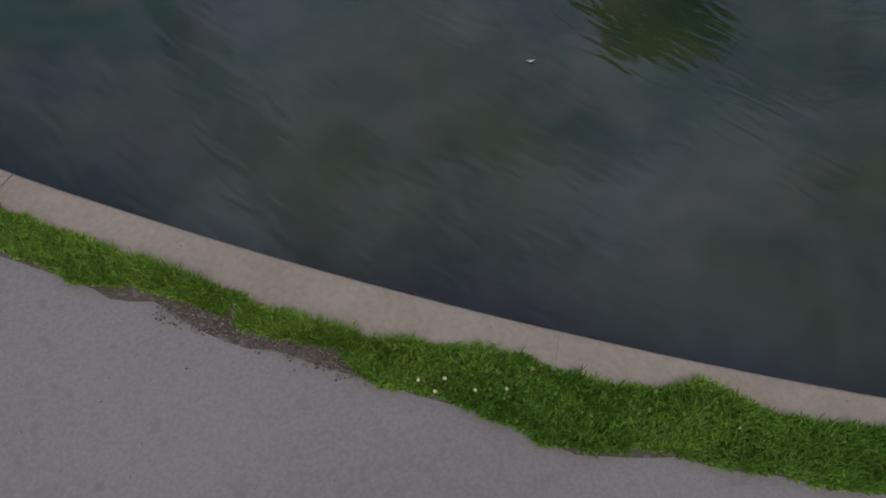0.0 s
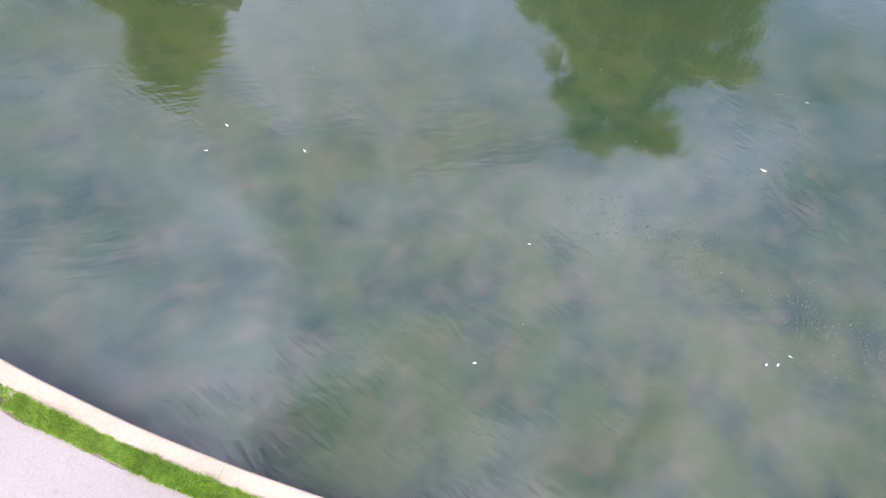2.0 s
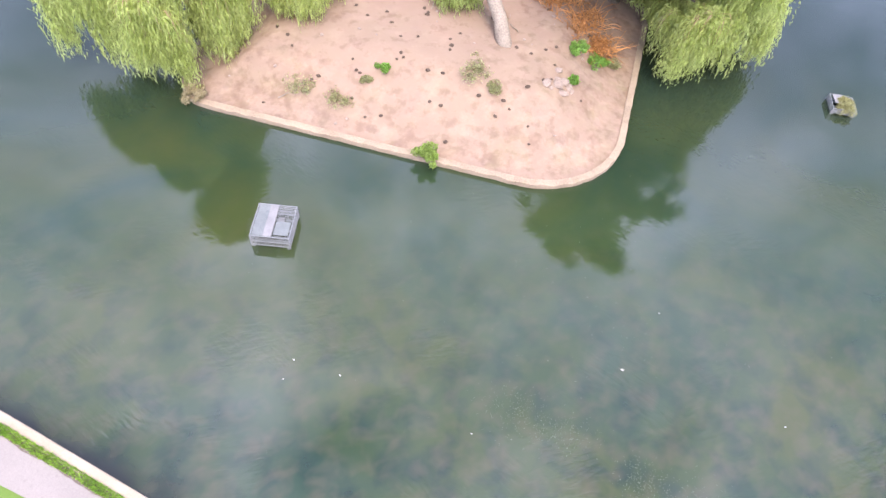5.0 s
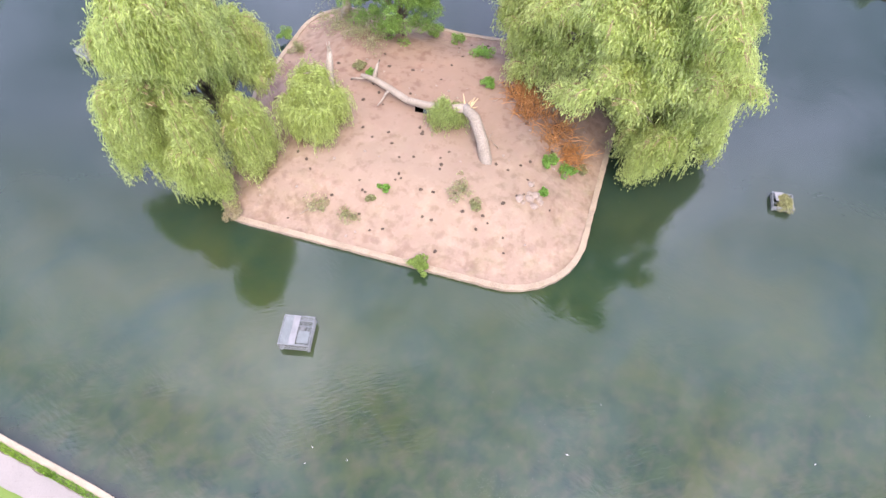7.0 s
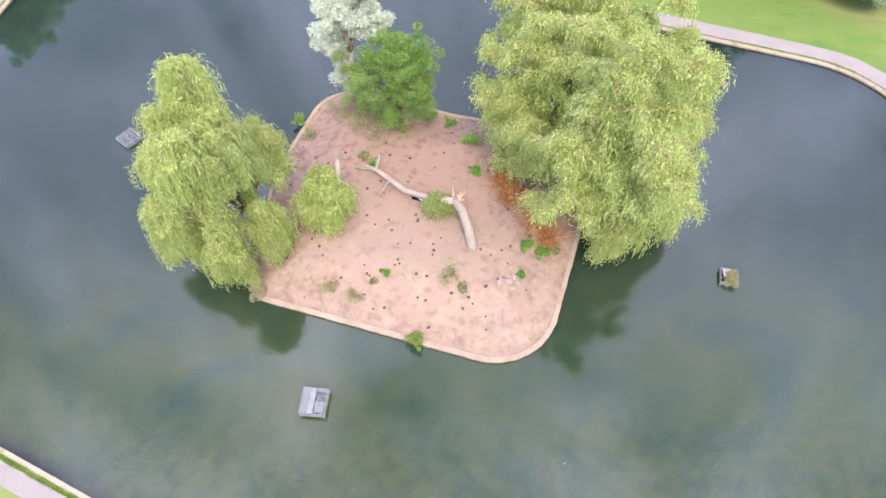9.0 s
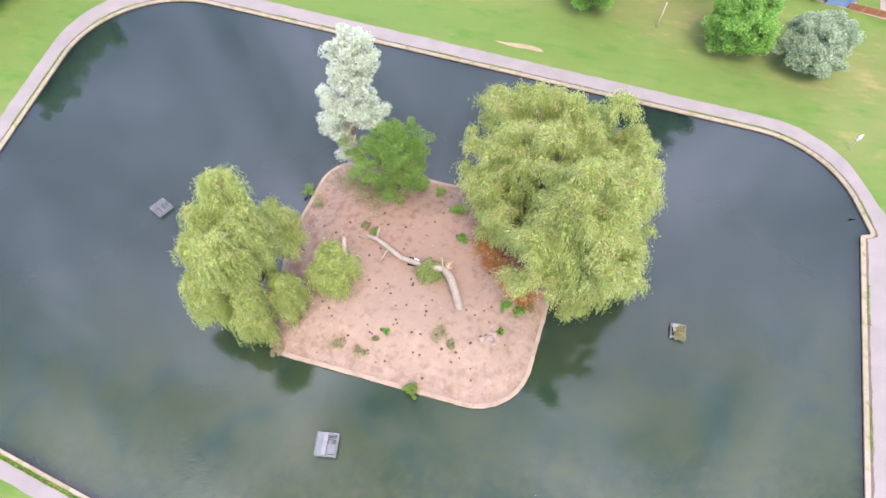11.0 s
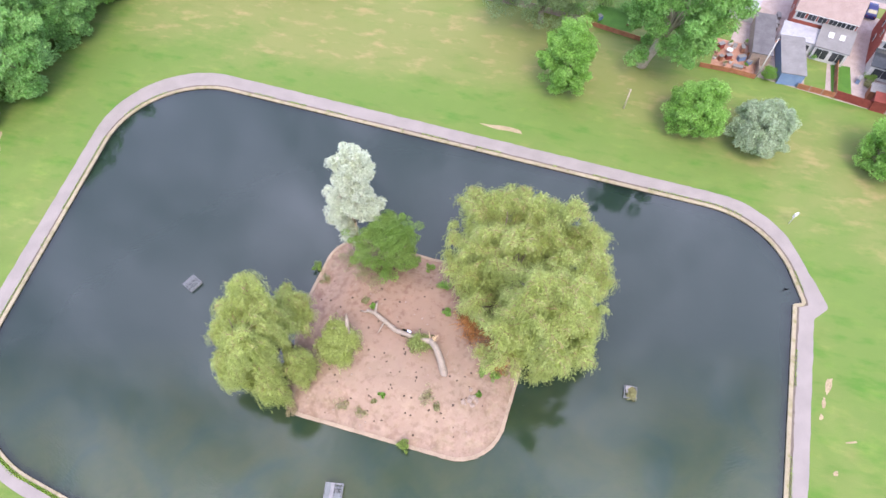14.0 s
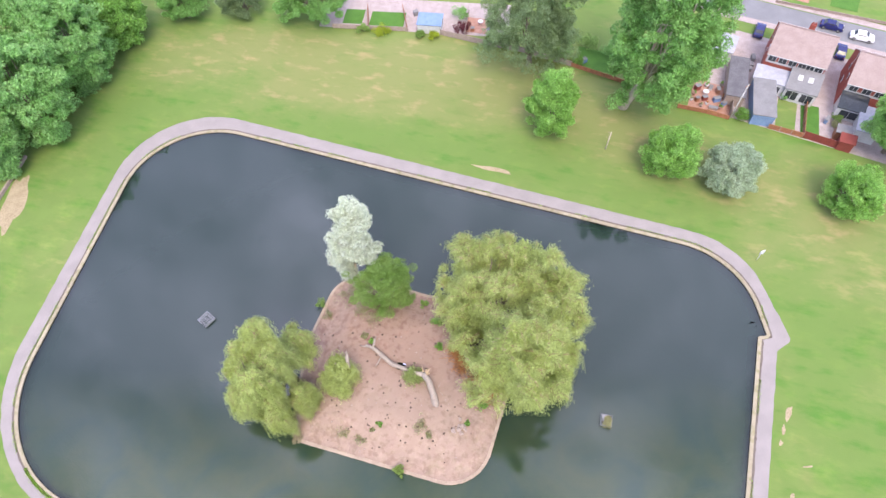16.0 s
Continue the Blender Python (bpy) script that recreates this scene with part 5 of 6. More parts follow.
flat_block("white_shed", (70.5, 68.3), 3.2, 6.0, 2.2, WHITEPAINT, WHITEROOF, "long white garden building", "shed", turn=-26, pitch=0.2)
flat_block("glazed_lean_to", local((74.8, 76.1), RIDGE, -3.5, -6.2), 4.0, 3.4, 2.3, WHITEPAINT, GLASS, "lean-to conservatory with dark glazed roof", "conservatory", pitch=0.8, windows=((0, 2.8, 1.5),))
flat_block("red_shed", (65.9, 64.5), 2.2, 1.8, 1.9, REDWOOD, REDWOOD, "dark red wooden shed in the corner", "shed", turn=-24, pitch=0.3)
flat_block("grey_shed", (66.1, 66.6), 2.2, 1.6, 1.8, FENCEWOOD, FELT, "small shed with grey felt roof", "shed", turn=-24, pitch=0.3)
flat_block("far_shed", (-3.1, 96.8), 4.6, 3.0, 2.0, WHITEPAINT, BLUEPAINT, "white garden shed with pale blue roof", "shed", turn=-8, pitch=0.5)
flat_block("side_extension", (51.2, 88.0), 4.2, 5.0, 2.6, WHITEPAINT, WHITEROOF, "white flat-roofed side building behind the great tree", "extension")


def plot(name, at, w, d, turn, mat, label, lift=0.01, category="ground"):
    ob = new(name, box(name, (w, d, 0.03), mat))
    ob.matrix_basis = pose(at[0], at[1], 0.10 + lift, 0, 0, turn)
    return tagged(ob, label, category, kind="structure")


plot("garden_paving", (64.7, 77.2), 34, 23.4, RIDGE, PAVING, "pale paving of the back gardens and drives", 0.0)
plot("garden_lawn", (59.0, 72.1), 3.2, 7.2, -20, GRASS, "small dull green back lawn", 0.012)
plot("garden_lawn", (62.4, 70.2), 3.0, 8.2, -17, LAWN, "narrow vivid green back lawn", 0.012)
plot("pink_patio", (47.2, 76.3), 7.0, 7.6, -22, PINKPAVING, "pink patio with clutter", 0.016)
plot("far_gardens", (-6.2, 101.0), 38, 10, -7, PAVING, "pale paving of gardens behind the fence", 0.0)
plot("garden_lawn", (-11.9, 100.1), 7.0, 4.5, -6, LAWN, "green back lawn behind the fence", 0.014)
plot("garden_lawn", (-18.8, 101.2), 4.0, 4.5, -6, LAWN, "green back lawn behind the fence", 0.014)
plot("pink_patio", (6.6, 97.4), 5.5, 4.5, -12, PINKPAVING, "pink gravel garden behind the fence", 0.016)
plot("garden_lawn", (28.3, 86.8), 8, 5.5, -20, LAWN, "shaded back lawn behind the trees", 0.014)
plot("road", (72.7, 94.9), 60, 6.0, RIDGE, ROADTAR, "grey residential street", 0.02)
plot("pavement", (70.7, 91.6), 60, 1.6, RIDGE, PAVING, "pale pavement beside the street", 0.05)
plot("pavement", (75.0, 98.3), 60, 1.6, RIDGE, PAVING, "pale pavement beside the street", 0.05)
plot("front_lawn", (78.9, 102.1), 5.0, 4.5, RIDGE, LAWN, "green front lawn across the street", 0.05)
plot("red_drive", (70.0, 105.2), 6.0, 4.0, RIDGE, PINKPAVING, "orange-red paved drive across the street", 0.05)
plot("front_lawn", (88.4, 97.1), 6.0, 4.5, RIDGE, LAWN, "front lawn across the street", 0.05)


def fence(points, h, mat, label, panel=1.8, name="garden_fence", post_mat=None):
    """Fence panels between posts along straight runs."""
    f = thing(name, (points[0][0], points[0][1], 0.1), label, "fence")
    for (x0, y0), (x1, y1) in zip(points, points[1:]):
        run, turn = math.hypot(x1 - x0, y1 - y0), math.degrees(math.atan2(y1 - y0, x1 - x0))
        n = max(1, round(run / panel))
        for k in range(n + 1):
            px, py = x0 + (x1 - x0) * k / n - points[0][0], y0 + (y1 - y0) * k / n - points[0][1]
            part("post", box("post", (0.10, 0.10, h + 0.12), post_mat or mat, None, 0.01), f, "", pose(px, py, 0, 0, 0, turn))
            if k < n:
                qx, qy = px + (x1 - x0) / n / 2, py + (y1 - y0) / n / 2
                part("panel", box("panel", (run / n - 0.12, 0.05, h - 0.08), mat, None, 0.008), f, "", pose(qx, qy, 0.05, 0, 0, turn))
                part("cap_rail", box("cap_rail", (run / n - 0.10, 0.09, 0.05), mat), f, "", pose(qx, qy, h - 0.03, 0, 0, turn))
    return f


fence([(55.0, 69.0), (60.1, 66.8)], 1.0, FENCEWOOD, "low orange-brown fence with pale posts", post_mat=STONE)
fence([(60.1, 66.8), (65.1, 64.1)], 1.5, REDWOOD, "dark red wooden boundary fence")
fence([(60.1, 66.8), (62.9, 74.6)], 1.2, FENCEWOOD, "orange-brown fence between two gardens", post_mat=STONE)
fence([(40.8, 74.1), (45.6, 72.6), (48.9, 71.1)], 0.9, FENCEWOOD, "weathered low fence round the patio")
fence([(-22.7, 97.7), (-7.7, 96.2)], 1.0, STONE, "pale low boundary wall of the gardens", name="boundary_wall")
fence([(-1.1, 94.9), (6.5, 92.0), (14.0, 89.6), (23.4, 85.2)], 1.2, STONE, "pale concrete panel fence along the park", name="boundary_wall")
fence([(23.4, 85.2), (32.7, 80.2)], 0.9, FENCEWOOD, "low worn fence under the great tree")
fence([(-7.7, 96.2), (-8.9, 103.0)], 1.2, FENCEWOOD, "wooden fence between two gardens")
fence([(-15.5, 97.0), (-16.1, 103.4)], 1.2, FENCEWOOD, "wooden fence between two gardens")
fence([(3.6, 93.7), (4.5, 101.5)], 1.4, STONE, "pale wall between two gardens")
fence([(51.5, 78.9), (49.2, 71.5)], 1.6, STONE, "pale wall beside the outbuilding", name="boundary_wall")


def shrub(at, r, h, mat, label, seed):
    weed(at, r, h, mat, label, seed, leaves=120, name="garden_shrub", size=0.22, z=0.1)


shrub((-16.3, 96.4), 1.2, 1.4, BUSHLEAF, "dark clipped garden shrub", 201)
YELLOWHEDGE = leafy("yellow_hedge_leaf", (0.30, 0.40, 0.03), (0.42, 0.50, 0.06))
shrub((-12.6, 96.1), 1.6, 1.0, YELLOWHEDGE, "yellow-green hedge by the boundary wall", 202)
shrub((-5.1, 94.5), 1.0, 1.2, BUSHLEAF, "round green garden shrub", 203)
shrub((-2.3, 94.0), 1.0, 1.2, YELLOWHEDGE, "round yellow-green garden shrub", 204)
shrub((3.1, 99.5), 1.7, 2.2, OAK, "round green garden bush", 205)
shrub((3.3, 96.1), 1.4, 1.4, material("purple_leaf", (0.09, 0.012, 0.02), (0.14, 0.03, 0.04), scale=1.0, rough=0.6, bump=0, island=0.3, translucent=0.3), "dark red-leaved garden shrub", 206)
shrub((9.0, 93.7), 1.2, 1.0, BUSHLEAF, "green shrub behind the fence", 207)
shrub((51.2, 71.4), 1.5, 1.8, GREENWEED, "bright green shrub beside the utility pole", 208)
shrub((60.1, 76.0), 1.1, 1.4, OAK, "round green shrub at the lawn's end", 209)
shrub((67.1, 70.9), 0.9, 1.0, BUSHLEAF, "green potted shrub on the patio", 210)
shrub((66.4, 69.1), 0.8, 0.9, PALEWEED, "yellowish garden shrub on the patio", 211)
shrub((24.5, 85.9), 1.2, 1.3, GREENWEED, "green shrub behind the low fence", 212)
shrub((19.0, 80.9), 2.2, 2.4, LIME, "bright green bush below the feathery tree", 213)


def table_set(at, mat, label):
    """A garden table with stools round it."""
    t = thing("garden_table", (at[0], at[1], 0.14), label, "table")
    bm = bmesh.new()
    bmesh.ops.create_cone(bm, cap_ends=True, segments=20, radius1=0.55, radius2=0.55, depth=0.04, matrix=pose(0, 0, 0.74))
    part("tabletop", bm_mesh("tabletop", bm, mat), t)
    for k in range(4):
        part("leg", box("leg", (0.05, 0.05, 0.72), FELT, pose(0.35 * math.cos(k * 1.57 + 0.78), 0.35 * math.sin(k * 1.57 + 0.78), 0)), t)


table_set((46.3, 77.3), WHITEPAINT, "round white garden table on the patio")
table_set((6.8, 97.8), WHITEPAINT, "round white garden table on gravel")


def crate(at, size, turn, mat, label, name="garden_bin"):
    ob = thing(name, (at[0], at[1], 0.13), label, "container", "", turn)
    part("body", box("body", size, mat, None, 0.03), ob)
    part("lid", box("lid", (size[0] + 0.06, size[1] + 0.06, 0.06), FELT, pose(0, 0, size[2]), 0.02), ob)


rr = random.Random(17)
for i, (x, y, mat, label) in enumerate(((45.2, 78.6, REDWOOD, "dark red storage box on the patio"), (47.9, 75.6, BLUEPAINT, "blue storage box on the patio"), (44.5, 75.7, FENCEWOOD, "wooden bench box on the patio"), (48.6, 77.8, PINKPAVING, "terracotta coloured chest on the patio"),
                                        (68.7, 72.5, FELT, "grey bin beside the lawn"), (65.1, 70.3, BLUEPAINT, "dark blue storage chest on paving"), (56.8, 86.1, FELT, "grey wheeled bin by the gable"), (56.1, 84.5, FELT, "grey wheeled bin by the gable"), (55.4, 83.3, STONE, "pale storage box by the gable"),
                                        (8.6, 95.9, WHITEPAINT, "white planter on gravel"), (5.2, 96.0, FENCEWOOD, "wooden planter on gravel"), (-6.2, 101.2, FELT, "dark garden bench box"), (25.9, 86.3, BLUEPAINT, "blue tub on the lawn"), (31.0, 84.6, FENCEWOOD, "orange tub on the lawn"))):
    crate((x, y), (rr.uniform(0.6, 1.4), rr.uniform(0.5, 0.8), rr.uniform(0.5, 1.0)), rr.uniform(0, 90), mat, label)




def flower_pot(at, r, pot_mat, leaf_mat, label, seed):
    """A tapered pot with a rim, soil and a small plant."""
    pot = thing("flower_pot", (at[0], at[1], 0.13), label, "plant pot", "pots on the patio")
    bm = bmesh.new()
    bmesh.ops.create_cone(bm, cap_ends=True, segments=14, radius1=r * 0.7, radius2=r, depth=r * 1.6, matrix=pose(0, 0, r * 0.8))
    bmesh.ops.create_cone(bm, cap_ends=True, segments=14, radius1=r * 1.12, radius2=r * 1.12, depth=r * 0.3, matrix=pose(0, 0, r * 1.6))
    part("pot", bm_mesh("pot", bm, pot_mat), pot)
    rng = np.random.default_rng(seed)
    part("foliage", fast_quads("foliage", clump_quads(rng, (0, 0, r * 2.4), (r, r, r * 0.9), 6, 40, 0.16, r * 0.6, -0.2, 0.2), leaf_mat), pot)


for j, (x, y, r, pot_mat, leaf_mat, label) in enumerate((
        (44.3, 77.3, 0.30, PINKPAVING, GREENWEED, "terracotta pot with a green plant"), (44.9, 74.3, 0.26, STONE, PALEWEED, "pale pot with a dusty plant"), (46.9, 79.2, 0.34, WHITEPAINT, GREENWEED, "white pot with a green plant"),
        (49.2, 76.2, 0.28, PINKPAVING, RUST, "terracotta pot with a withered plant"), (46.0, 74.8, 0.24, WHITEPAINT, RUST, "white pot with a withered plant"), (49.6, 79.3, 0.30, STONE, GREENWEED, "pale pot with a green plant"),
        (48.0, 73.6, 0.30, PINKPAVING, GREENWEED, "terracotta pot with a green plant"), (43.6, 75.9, 0.22, WHITEPAINT, PALEWEED, "white pot with a dusty plant"))):
    flower_pot((x, y), r, pot_mat, leaf_mat, label, 240 + j)
crate((46.9, 73.7), (1.5, 0.6, 0.45), -22, STONE, "pale slatted bench by the patio fence", "garden_bench")
crate((48.9, 74.6), (0.9, 0.6, 0.7), 30, BLUEPAINT, "teal tub on the patio")
crate((45.9, 76.0), (0.9, 0.7, 0.8), 10, REDWOOD, "dark red box among the patio clutter")
crate((47.6, 78.7), (1.0, 0.6, 0.5), 60, WHITEPAINT, "white box among the patio clutter")


# ---------------------------------------------------------------- parked cars
def car(at, turn, paint, label):
    c = thing("car", (at[0], at[1], 0.13), label, "car", "parked cars", turn)
    prof = [(-2.05, 0.30), (-2.1, 0.62), (-1.95, 0.88), (-1.55, 0.95), (-1.0, 1.38), (0.35, 1.42), (1.05, 0.98), (1.85, 0.84), (2.1, 0.62), (2.08, 0.30)]
    verts, faces = [], []
    for y, k in ((-0.86, 0.0), (-0.80, 1.0), (0.80, 1.0), (0.86, 0.0)):
        verts += [(x, y * (0.84 if z > 1.0 else 1.0), z if k else z * 0.97) for x, z in prof]
    n = len(prof)
    for i in range(3):
        for j in range(n):
            faces.append((i * n + j, i * n + (j + 1) % n, (i + 1) * n + (j + 1) % n, (i + 1) * n + j))
    faces += [tuple(reversed(range(n))), tuple(3 * n + j for j in range(n))]
    part("body", mesh_of("body", verts, faces, paint), c)
    part("windscreen", mesh_of("windscreen", [(0.42, -0.62, 1.40), (0.42, 0.62, 1.40), (1.0, 0.70, 1.03), (1.0, -0.70, 1.03)], [(0, 3, 2, 1)], GLASS), c, "dark windscreen", pose(0.03, 0, 0.02))
    part("rear_window", mesh_of("rear_window", [(-1.05, -0.60, 1.36), (-1.05, 0.60, 1.36), (-1.5, 0.68, 0.99), (-1.5, -0.68, 0.99)], [(0, 1, 2, 3)], GLASS), c, "dark rear window", pose(-0.03, 0, 0.02))
    for s in (-1, 1):
        part("side_window", box("side_window", (1.5, 0.02, 0.3), GLASS, pose(-0.3, s * 0.775, 1.02)), c, "dark side glass")
        part("headlight", box("headlight", (0.1, 0.3, 0.14), WHITEPAINT, pose(2.03, s * 0.6, 0.62), 0.02), c, "clear headlight")
        part("tail_light", box("tail_light", (0.08, 0.24, 0.18), REDWOOD, pose(-2.06, s * 0.62, 0.62), 0.02), c, "red tail light")
        for x in (-1.3, 1.3):
            bm = bmesh.new()
            bmesh.ops.create_cone(bm, cap_ends=True, segments=18, radius1=0.31, radius2=0.31, depth=0.2, matrix=pose(0, 0, 0, 90, 0, 0))
            w = part("wheel", bm_mesh("wheel", bm, RUBBER), c, "black tyre", pose(x, s * 0.79, 0.31))
            bm = bmesh.new()
            bmesh.ops.create_cone(bm, cap_ends=True, segments=14, radius1=0.19, radius2=0.17, depth=0.03, matrix=pose(0, s * 0.11, 0, 90, 0, 0))
            part("rim", bm_mesh("rim", bm, WIRE), w, "grey wheel rim")


car((73.6, 94.5), RIDGE, BLUECAR, "dark blue hatchback parked on the street")
car((78.1, 91.2), RIDGE + 3, WHITECAR, "white car parked on the street")
car((59.9, 93.6), RIDGE + 90, BLUECAR, "dark blue car on the drive of the house")
car((72.9, 87.2), RIDGE + 90, BLUECAR, "dark blue car on the drive between the houses")
fence([(65.5, 102.6), (86.0, 91.2 + 3.2)], 0.6, STONE, "low pale front garden wall across the street", name="boundary_wall")


# low concrete wall by the woodland
edge = thing("low_wall", (-72.7, 61.8, 0.1), "low grey concrete wall by the woodland", "wall")
for k in range(9):
    part("block", box("block", (1.9, 0.4, 0.55), STONE, None, 0.03), edge, "", pose(-0.2 * k - 0.4, 2.0 - 1.9 * k, 0, 0, 0, 84))
patch("bare_patch", (-71.2, 55.3), 1.6, 6.5, 5, BARE, "bare worn track beside the wall", 31)

# ---------------------------------------------------------------- grass and weeds beside the coping
VERGE_X = (-12.1, -8.5, -8.0, -7.7, -7.5, -7.3, -6.95, -6.7, -6.35, -6.08, -5.72, -5.55, -5.33, -5.05, -4.7, -4.4, -4.18, -3.76, -3.37, -3.1, -2.85, -2.55, -2.3, -1.75)
VERGE_FRONT = (0.36, 0.34, 0.37, 0.38, 0.40, 0.38, 0.41, 0.43, 0.47, 0.46, 0.49, 0.48, 0.41, 0.37, 0.30, 0.30, 0.34, 0.37, 0.30, 0.16, 0.25, 0.34, 0.32, 0.27)
VERGE_BACK = (0.69, 0.67, 0.66, 0.71, 0.66, 0.56, 0.56, 0.59, 0.66, 0.61, 0.56, 0.72, 0.78, 0.77, 0.79, 0.86, 0.92, 0.85, 0.76, 0.79, 0.78, 0.75, 0.79, 0.73)


def verge_blades(name, x0, x1, n, tall, wide, label, seed):
    """Blades along the near bank, thick in tufts, leaning every way."""
    rng = np.random.default_rng(seed)
    k = len(POND)
    pick = [i for i in range(k) if x0 < POND[i, 0] < x1 and POND[i, 1] < -0.30 * (POND[i, 0] + 45) + 11.0]
    i = rng.choice(pick, n)
    t = rng.uniform(0, 1, (n, 1))
    along = POND[i] * (1 - t) + POND[(i + 1) % k] * t
    out = offset(POND, 1.0)[i] - POND[i]
    clump = np.array([noise.noise((x * 0.9, y * 0.9, 3)) + 0.6 * noise.noise((x * 2.7, y * 2.7, 8)) for x, y in along])
    ragged = 0.035 * np.array([noise.noise((x * 6.0, y * 6.0, 1)) for x, y in along])
    front = np.interp(along[:, 0], VERGE_X, VERGE_FRONT) + ragged
    back = np.interp(along[:, 0], VERGE_X, VERGE_BACK) + ragged + 0.03 * clump
    d = front + (back - front) * (0.5 + 0.5 * np.sin(np.pi * (rng.uniform(0, 1, n) - 0.5)) * rng.uniform(0.75, 1.0, n))
    thin = (along[:, 0] > -6.97) & (along[:, 0] < -5.52) & (clump < -0.12)
    d = np.where(thin, front + 0.03 * rng.uniform(0, 1, n), d)
    root = along + out * d[:, None]
    h = tall * rng.uniform(0.4, 1.2, n) * np.clip(0.8 + 0.6 * clump, 0.25, 1.3)
    lean = np.clip(rng.normal(size=(n, 2)), -1.6, 1.6) * 0.5 * h[:, None]
    a = rng.uniform(0, 2 * np.pi, n)
    side = np.stack([np.cos(a), np.sin(a)], 1) * wide * rng.uniform(0.6, 1.4, (n, 1))
    z = np.where(d < 0.49, 0.198, 0.174)
    q = np.stack([np.c_[root - side, z], np.c_[root + side, z], np.c_[root + lean * 0.55 + side * 0.8, z + h * 0.65], np.c_[root + lean, z + h]], 1)
    # low clover leaves between the blades, facing the sky
    m = n // 2
    pick = rng.choice(n, m)
    c = np.c_[root[pick] + rng.normal(size=(m, 2)) * 0.015, z[pick] + rng.uniform(0.005, 0.55, m) * h[pick]]
    way = np.c_[rng.normal(size=(m, 2)), rng.normal(size=m) * 0.25]
    way /= np.linalg.norm(way, axis=1)[:, None]
    side = np.c_[-way[:, 1], way[:, 0], rng.normal(size=m) * 0.25]
    ln = wide * rng.uniform(1.2, 3.0, (m, 1))
    clover = np.stack([c - way * ln, c + side * ln * 0.75, c + way * ln, c - side * ln * 0.75], 1)
    tagged(new(name, fast_quads(name, np.concatenate([q, clover]), BLADES)), label, "grass", kind="stuff")


verge_blades("verge_grass", -12.5, 0.5, 78000, 0.098, 0.0080, "lush grass and clover growing between coping and path", 301)
verge_blades("verge_grass", -57, -12.5, 26000, 0.12, 0.012, "strip of grass growing between coping and path", 302)
verge_blades("verge_grass", 0.5, 27.0, 14000, 0.12, 0.014, "thin strip of grass between coping and path", 304)
rng = np.random.default_rng(303)
k = len(POND)
i = rng.choice(k, 40000)
keep = (POND[i, 1] > 8) & (np.array([noise.noise((x * 0.25, y * 0.25, 6)) for x, y in POND[i]]) > 0.0)
i = i[keep]
out = offset(POND, 1.0)[i] - POND[i]
root = POND[i] + out * (COPING[i] + rng.uniform(0.0, 0.3, (len(i), 1))) + rng.normal(size=(len(i), 2)) * 0.15 * np.stack([-out[:, 1], out[:, 0]], 1)
a = rng.uniform(0, 2 * np.pi, len(i))
side = np.stack([np.cos(a), np.sin(a)], 1) * 0.02
lean, h, z = rng.normal(size=(len(i), 2)) * 0.08, rng.uniform(0.06, 0.16, len(i)), np.full(len(i), 0.14)
far = np.stack([np.c_[root - side, z], np.c_[root + side, z], np.c_[root + lean * 0.6 + side * 0.8, z + h * 0.6], np.c_[root + lean, z + h]], 1)
tagged(new("verge_grass", fast_quads("verge_grass", far, BLADES)), "thin tufts of grass along the far coping", "grass", kind="stuff")
# clover heads and fallen petals in the verge
for j, (x, y) in enumerate(((-5.28, -9.16), (-5.09, -9.14), (-5.16, -9.24), (-4.87, -9.22), (-2.94, -9.43), (-4.64, -9.2), (-4.44, -9.04))):
    f = thing("clover_flower", (x, y, 0.175), "small pale yellow flower head in the grass", "flower", "flowers in the verge")
    bm = bmesh.new()
    bmesh.ops.create_icosphere(bm, subdivisions=1, radius=0.016, matrix=pose(0, 0, 0.06))
    part("flower_head", bm_mesh("flower_head", bm, material("petal", (0.55, 0.5, 0.2), (0.7, 0.66, 0.4), scale=30, rough=0.7, bump=0) if j == 0 else bpy.data.materials["petal"]), f)
    verts, faces = [], []
    tube_into(verts, faces, [(0, 0, 0), (0.004, 0.003, 0.03), (0, 0, 0.06)], [0.003, 0.0025, 0.002], 4)
    part("stem", mesh_of("stem", verts, faces, BLADES), f)

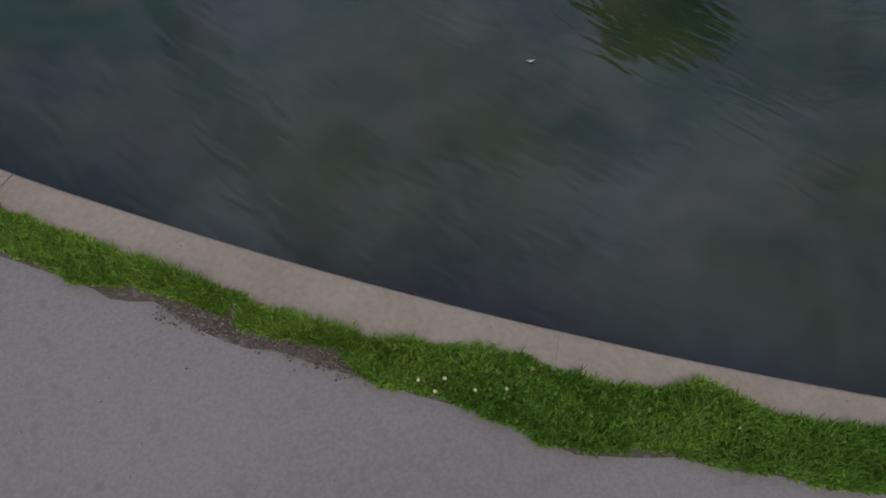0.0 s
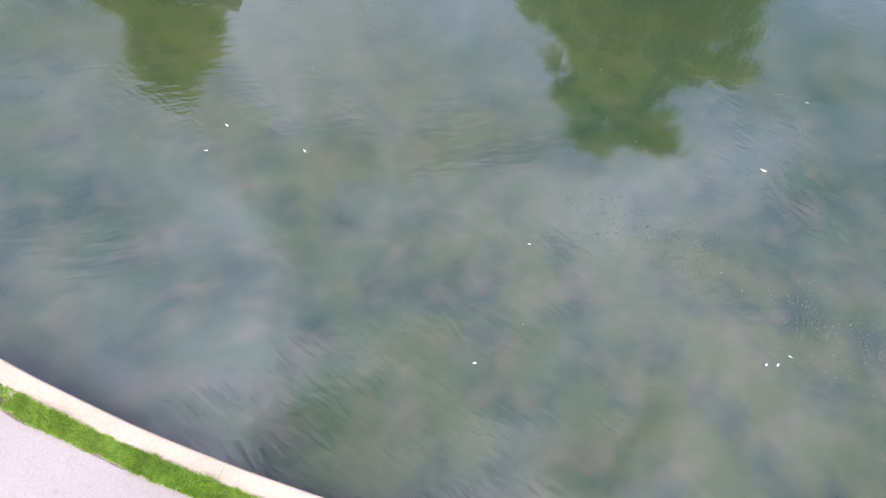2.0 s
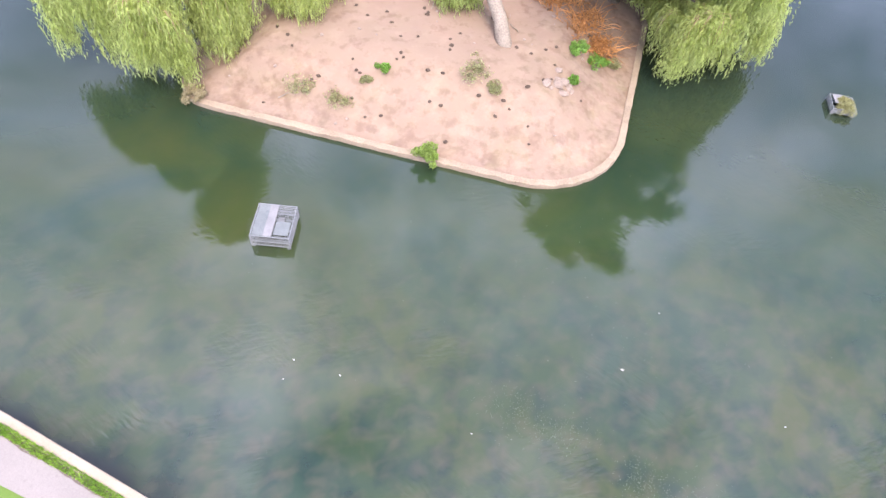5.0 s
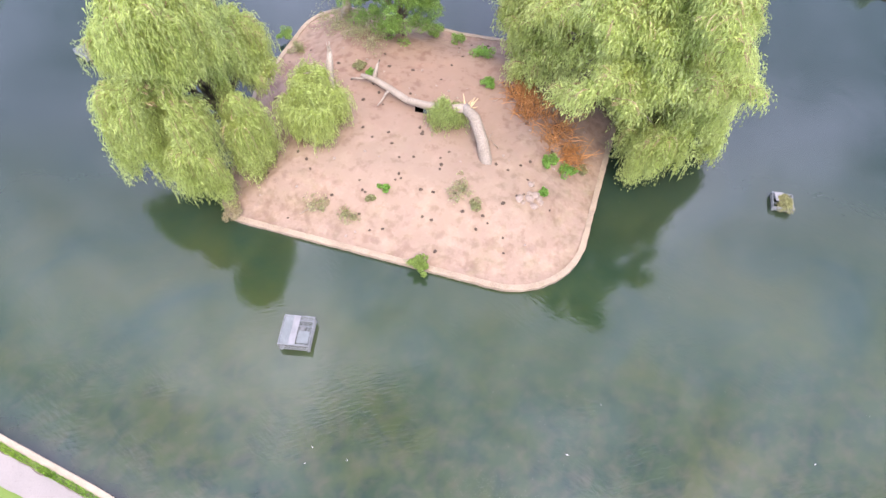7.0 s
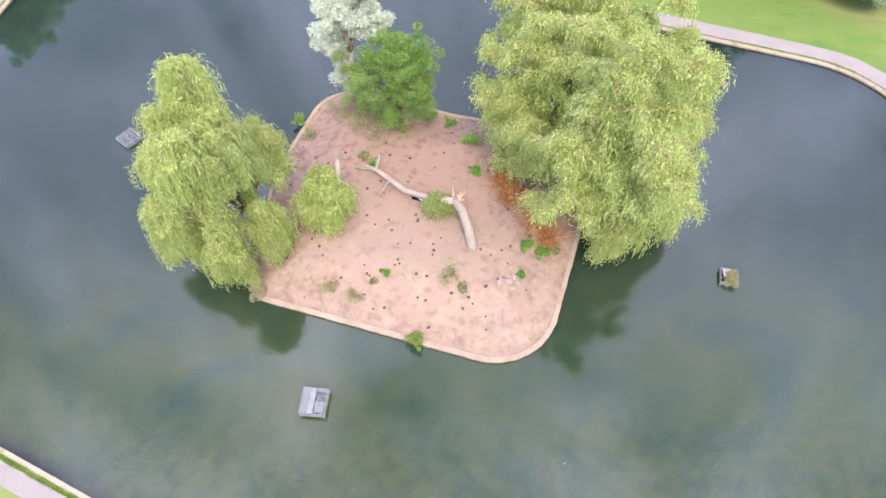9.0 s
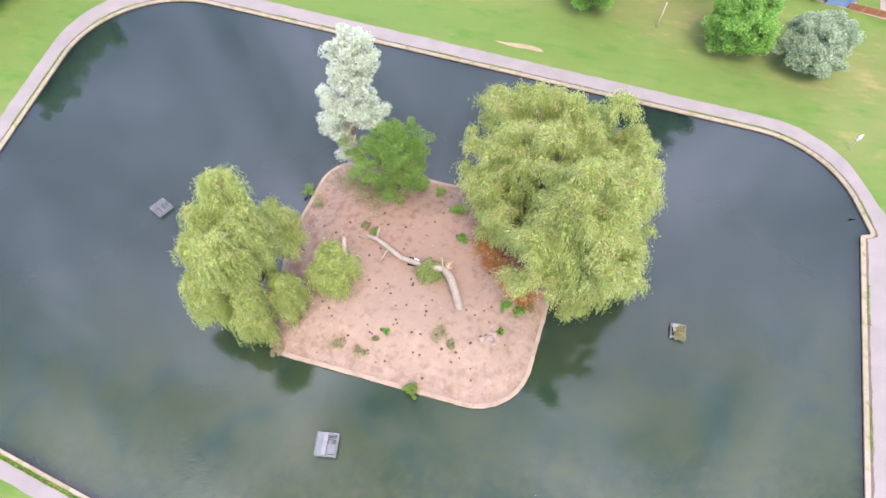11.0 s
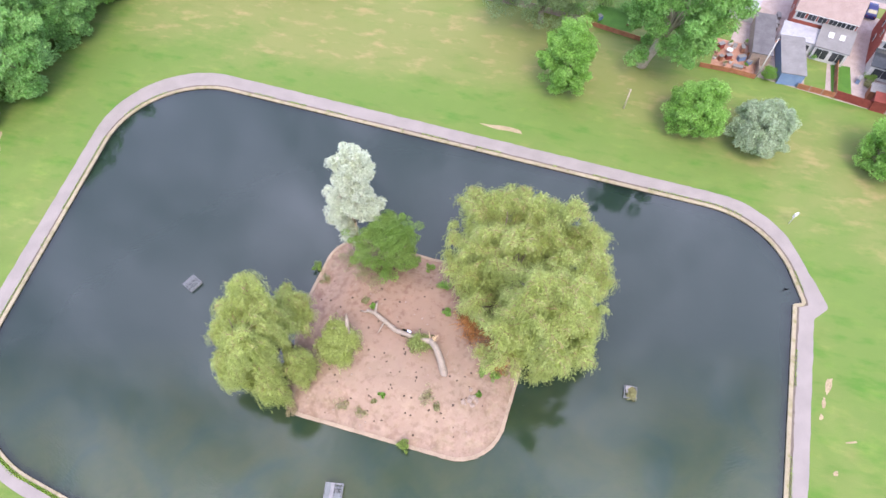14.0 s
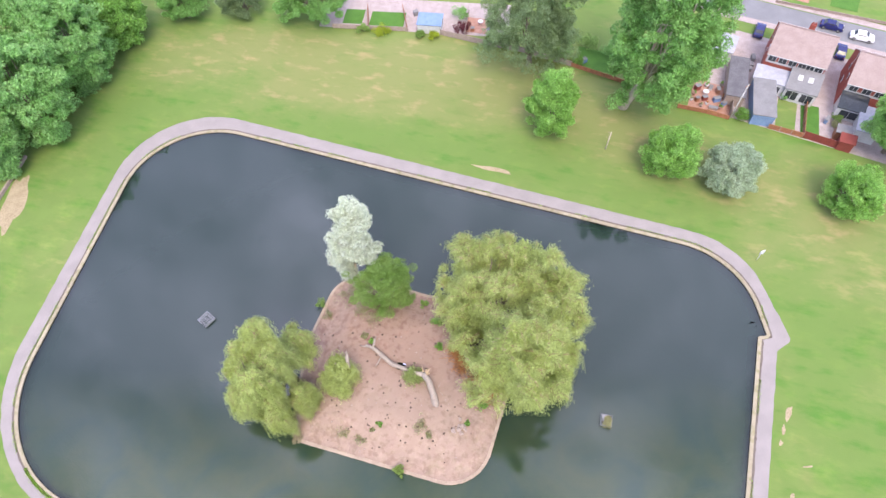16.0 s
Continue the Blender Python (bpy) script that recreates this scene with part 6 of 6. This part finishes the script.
# bits of twig, leaf and droppings on the coping and the path
rng = np.random.default_rng(305)
k = len(POND)
i = rng.choice([j for j in range(k) if -12 < POND[j, 0] < 0 and POND[j, 1] < 0], 170)
d = np.where(rng.uniform(size=170) < 0.16, rng.uniform(0.05, 0.40, 170), rng.uniform(0.85, 2.2, 170))
c = np.c_[POND[i] + (offset(POND, 1.0)[i] - POND[i]) * d[:, None] + rng.normal(size=(170, 2)) * 0.08, np.where(d < 0.47, 0.206, 0.182)]
way = np.c_[rng.normal(size=(170, 2)), rng.normal(size=170) * 0.1]
way /= np.linalg.norm(way, axis=1)[:, None]
bits = leaf_quads(c, way, rng.uniform(0.008, 0.035, 170), rng.uniform(0.006, 0.014, 170), rng)
tagged(new("leaf_litter", fast_quads("leaf_litter", bits, material("leaf_bits", (0.04, 0.03, 0.025), (0.30, 0.25, 0.17), scale=2.2, rough=0.9, bump=0, island=0.6))), "dark bits of twig and dead leaf on coping and path", "leaf litter", kind="stuff")
# pebbles where the verge is bare
i = rng.choice([j for j in range(k) if -7.4 < POND[j, 0] < -5.3 and POND[j, 1] < 0], 900)
t = rng.uniform(0, 1, (900, 1))
along = POND[i] * (1 - t) + POND[(i + 1) % k] * t
c = np.c_[along + (offset(POND, 1.0)[i] - POND[i]) * rng.normal(0.69, 0.05, (900, 1)), np.full(900, 0.180)]
corner = np.array([(1, 0, 0), (0, 1, 0), (-1, 0, 0), (0, -1, 0), (0, 0, 0.8)])
size = rng.uniform(0.004, 0.014, (900, 1, 1)) * rng.uniform(0.7, 1.3, (900, 5, 3))
cloud = (c[:, None] + corner[None] * size).reshape(-1, 3)
faces = [(5 * p + a, 5 * p + b, 5 * p + 4) for p in range(900) for a, b in ((0, 1), (1, 2), (2, 3), (3, 0))]
tagged(new("gravel", mesh_of("gravel", cloud, faces, material("loose_gravel", (0.09, 0.068, 0.058), (0.22, 0.18, 0.16), scale=30, rough=0.9, bump=0, island=0.4))), "loose gravel in the bare gap of the verge", "gravel", kind="stuff")

# ---------------------------------------------------------------- coping stones, last
slabs(POND, 4.6, COPING, 0.20, pond_wall, "coping_slab", far_mat=MOSSCOPING)
slabs(ISLAND, 1.6, np.full((len(ISLAND), 1), -0.40), 0.32, island_wall, "coping_slab", ISLECOPING, worn=0.035)

for j, (x, y, r, h, mat) in enumerate(((20.5, 87.6, 1.6, 1.6, BUSHLEAF), (22.8, 89.1, 1.4, 1.5, OAK), (26.9, 90.4, 1.8, 2.0, BUSHLEAF), (31.3, 88.1, 1.6, 1.8, OAK), (11.5, 91.9, 1.3, 1.2, BUSHLEAF))):
    shrub((x, y), r, h, mat, "green shrub in the gardens behind the trees", 220 + j)
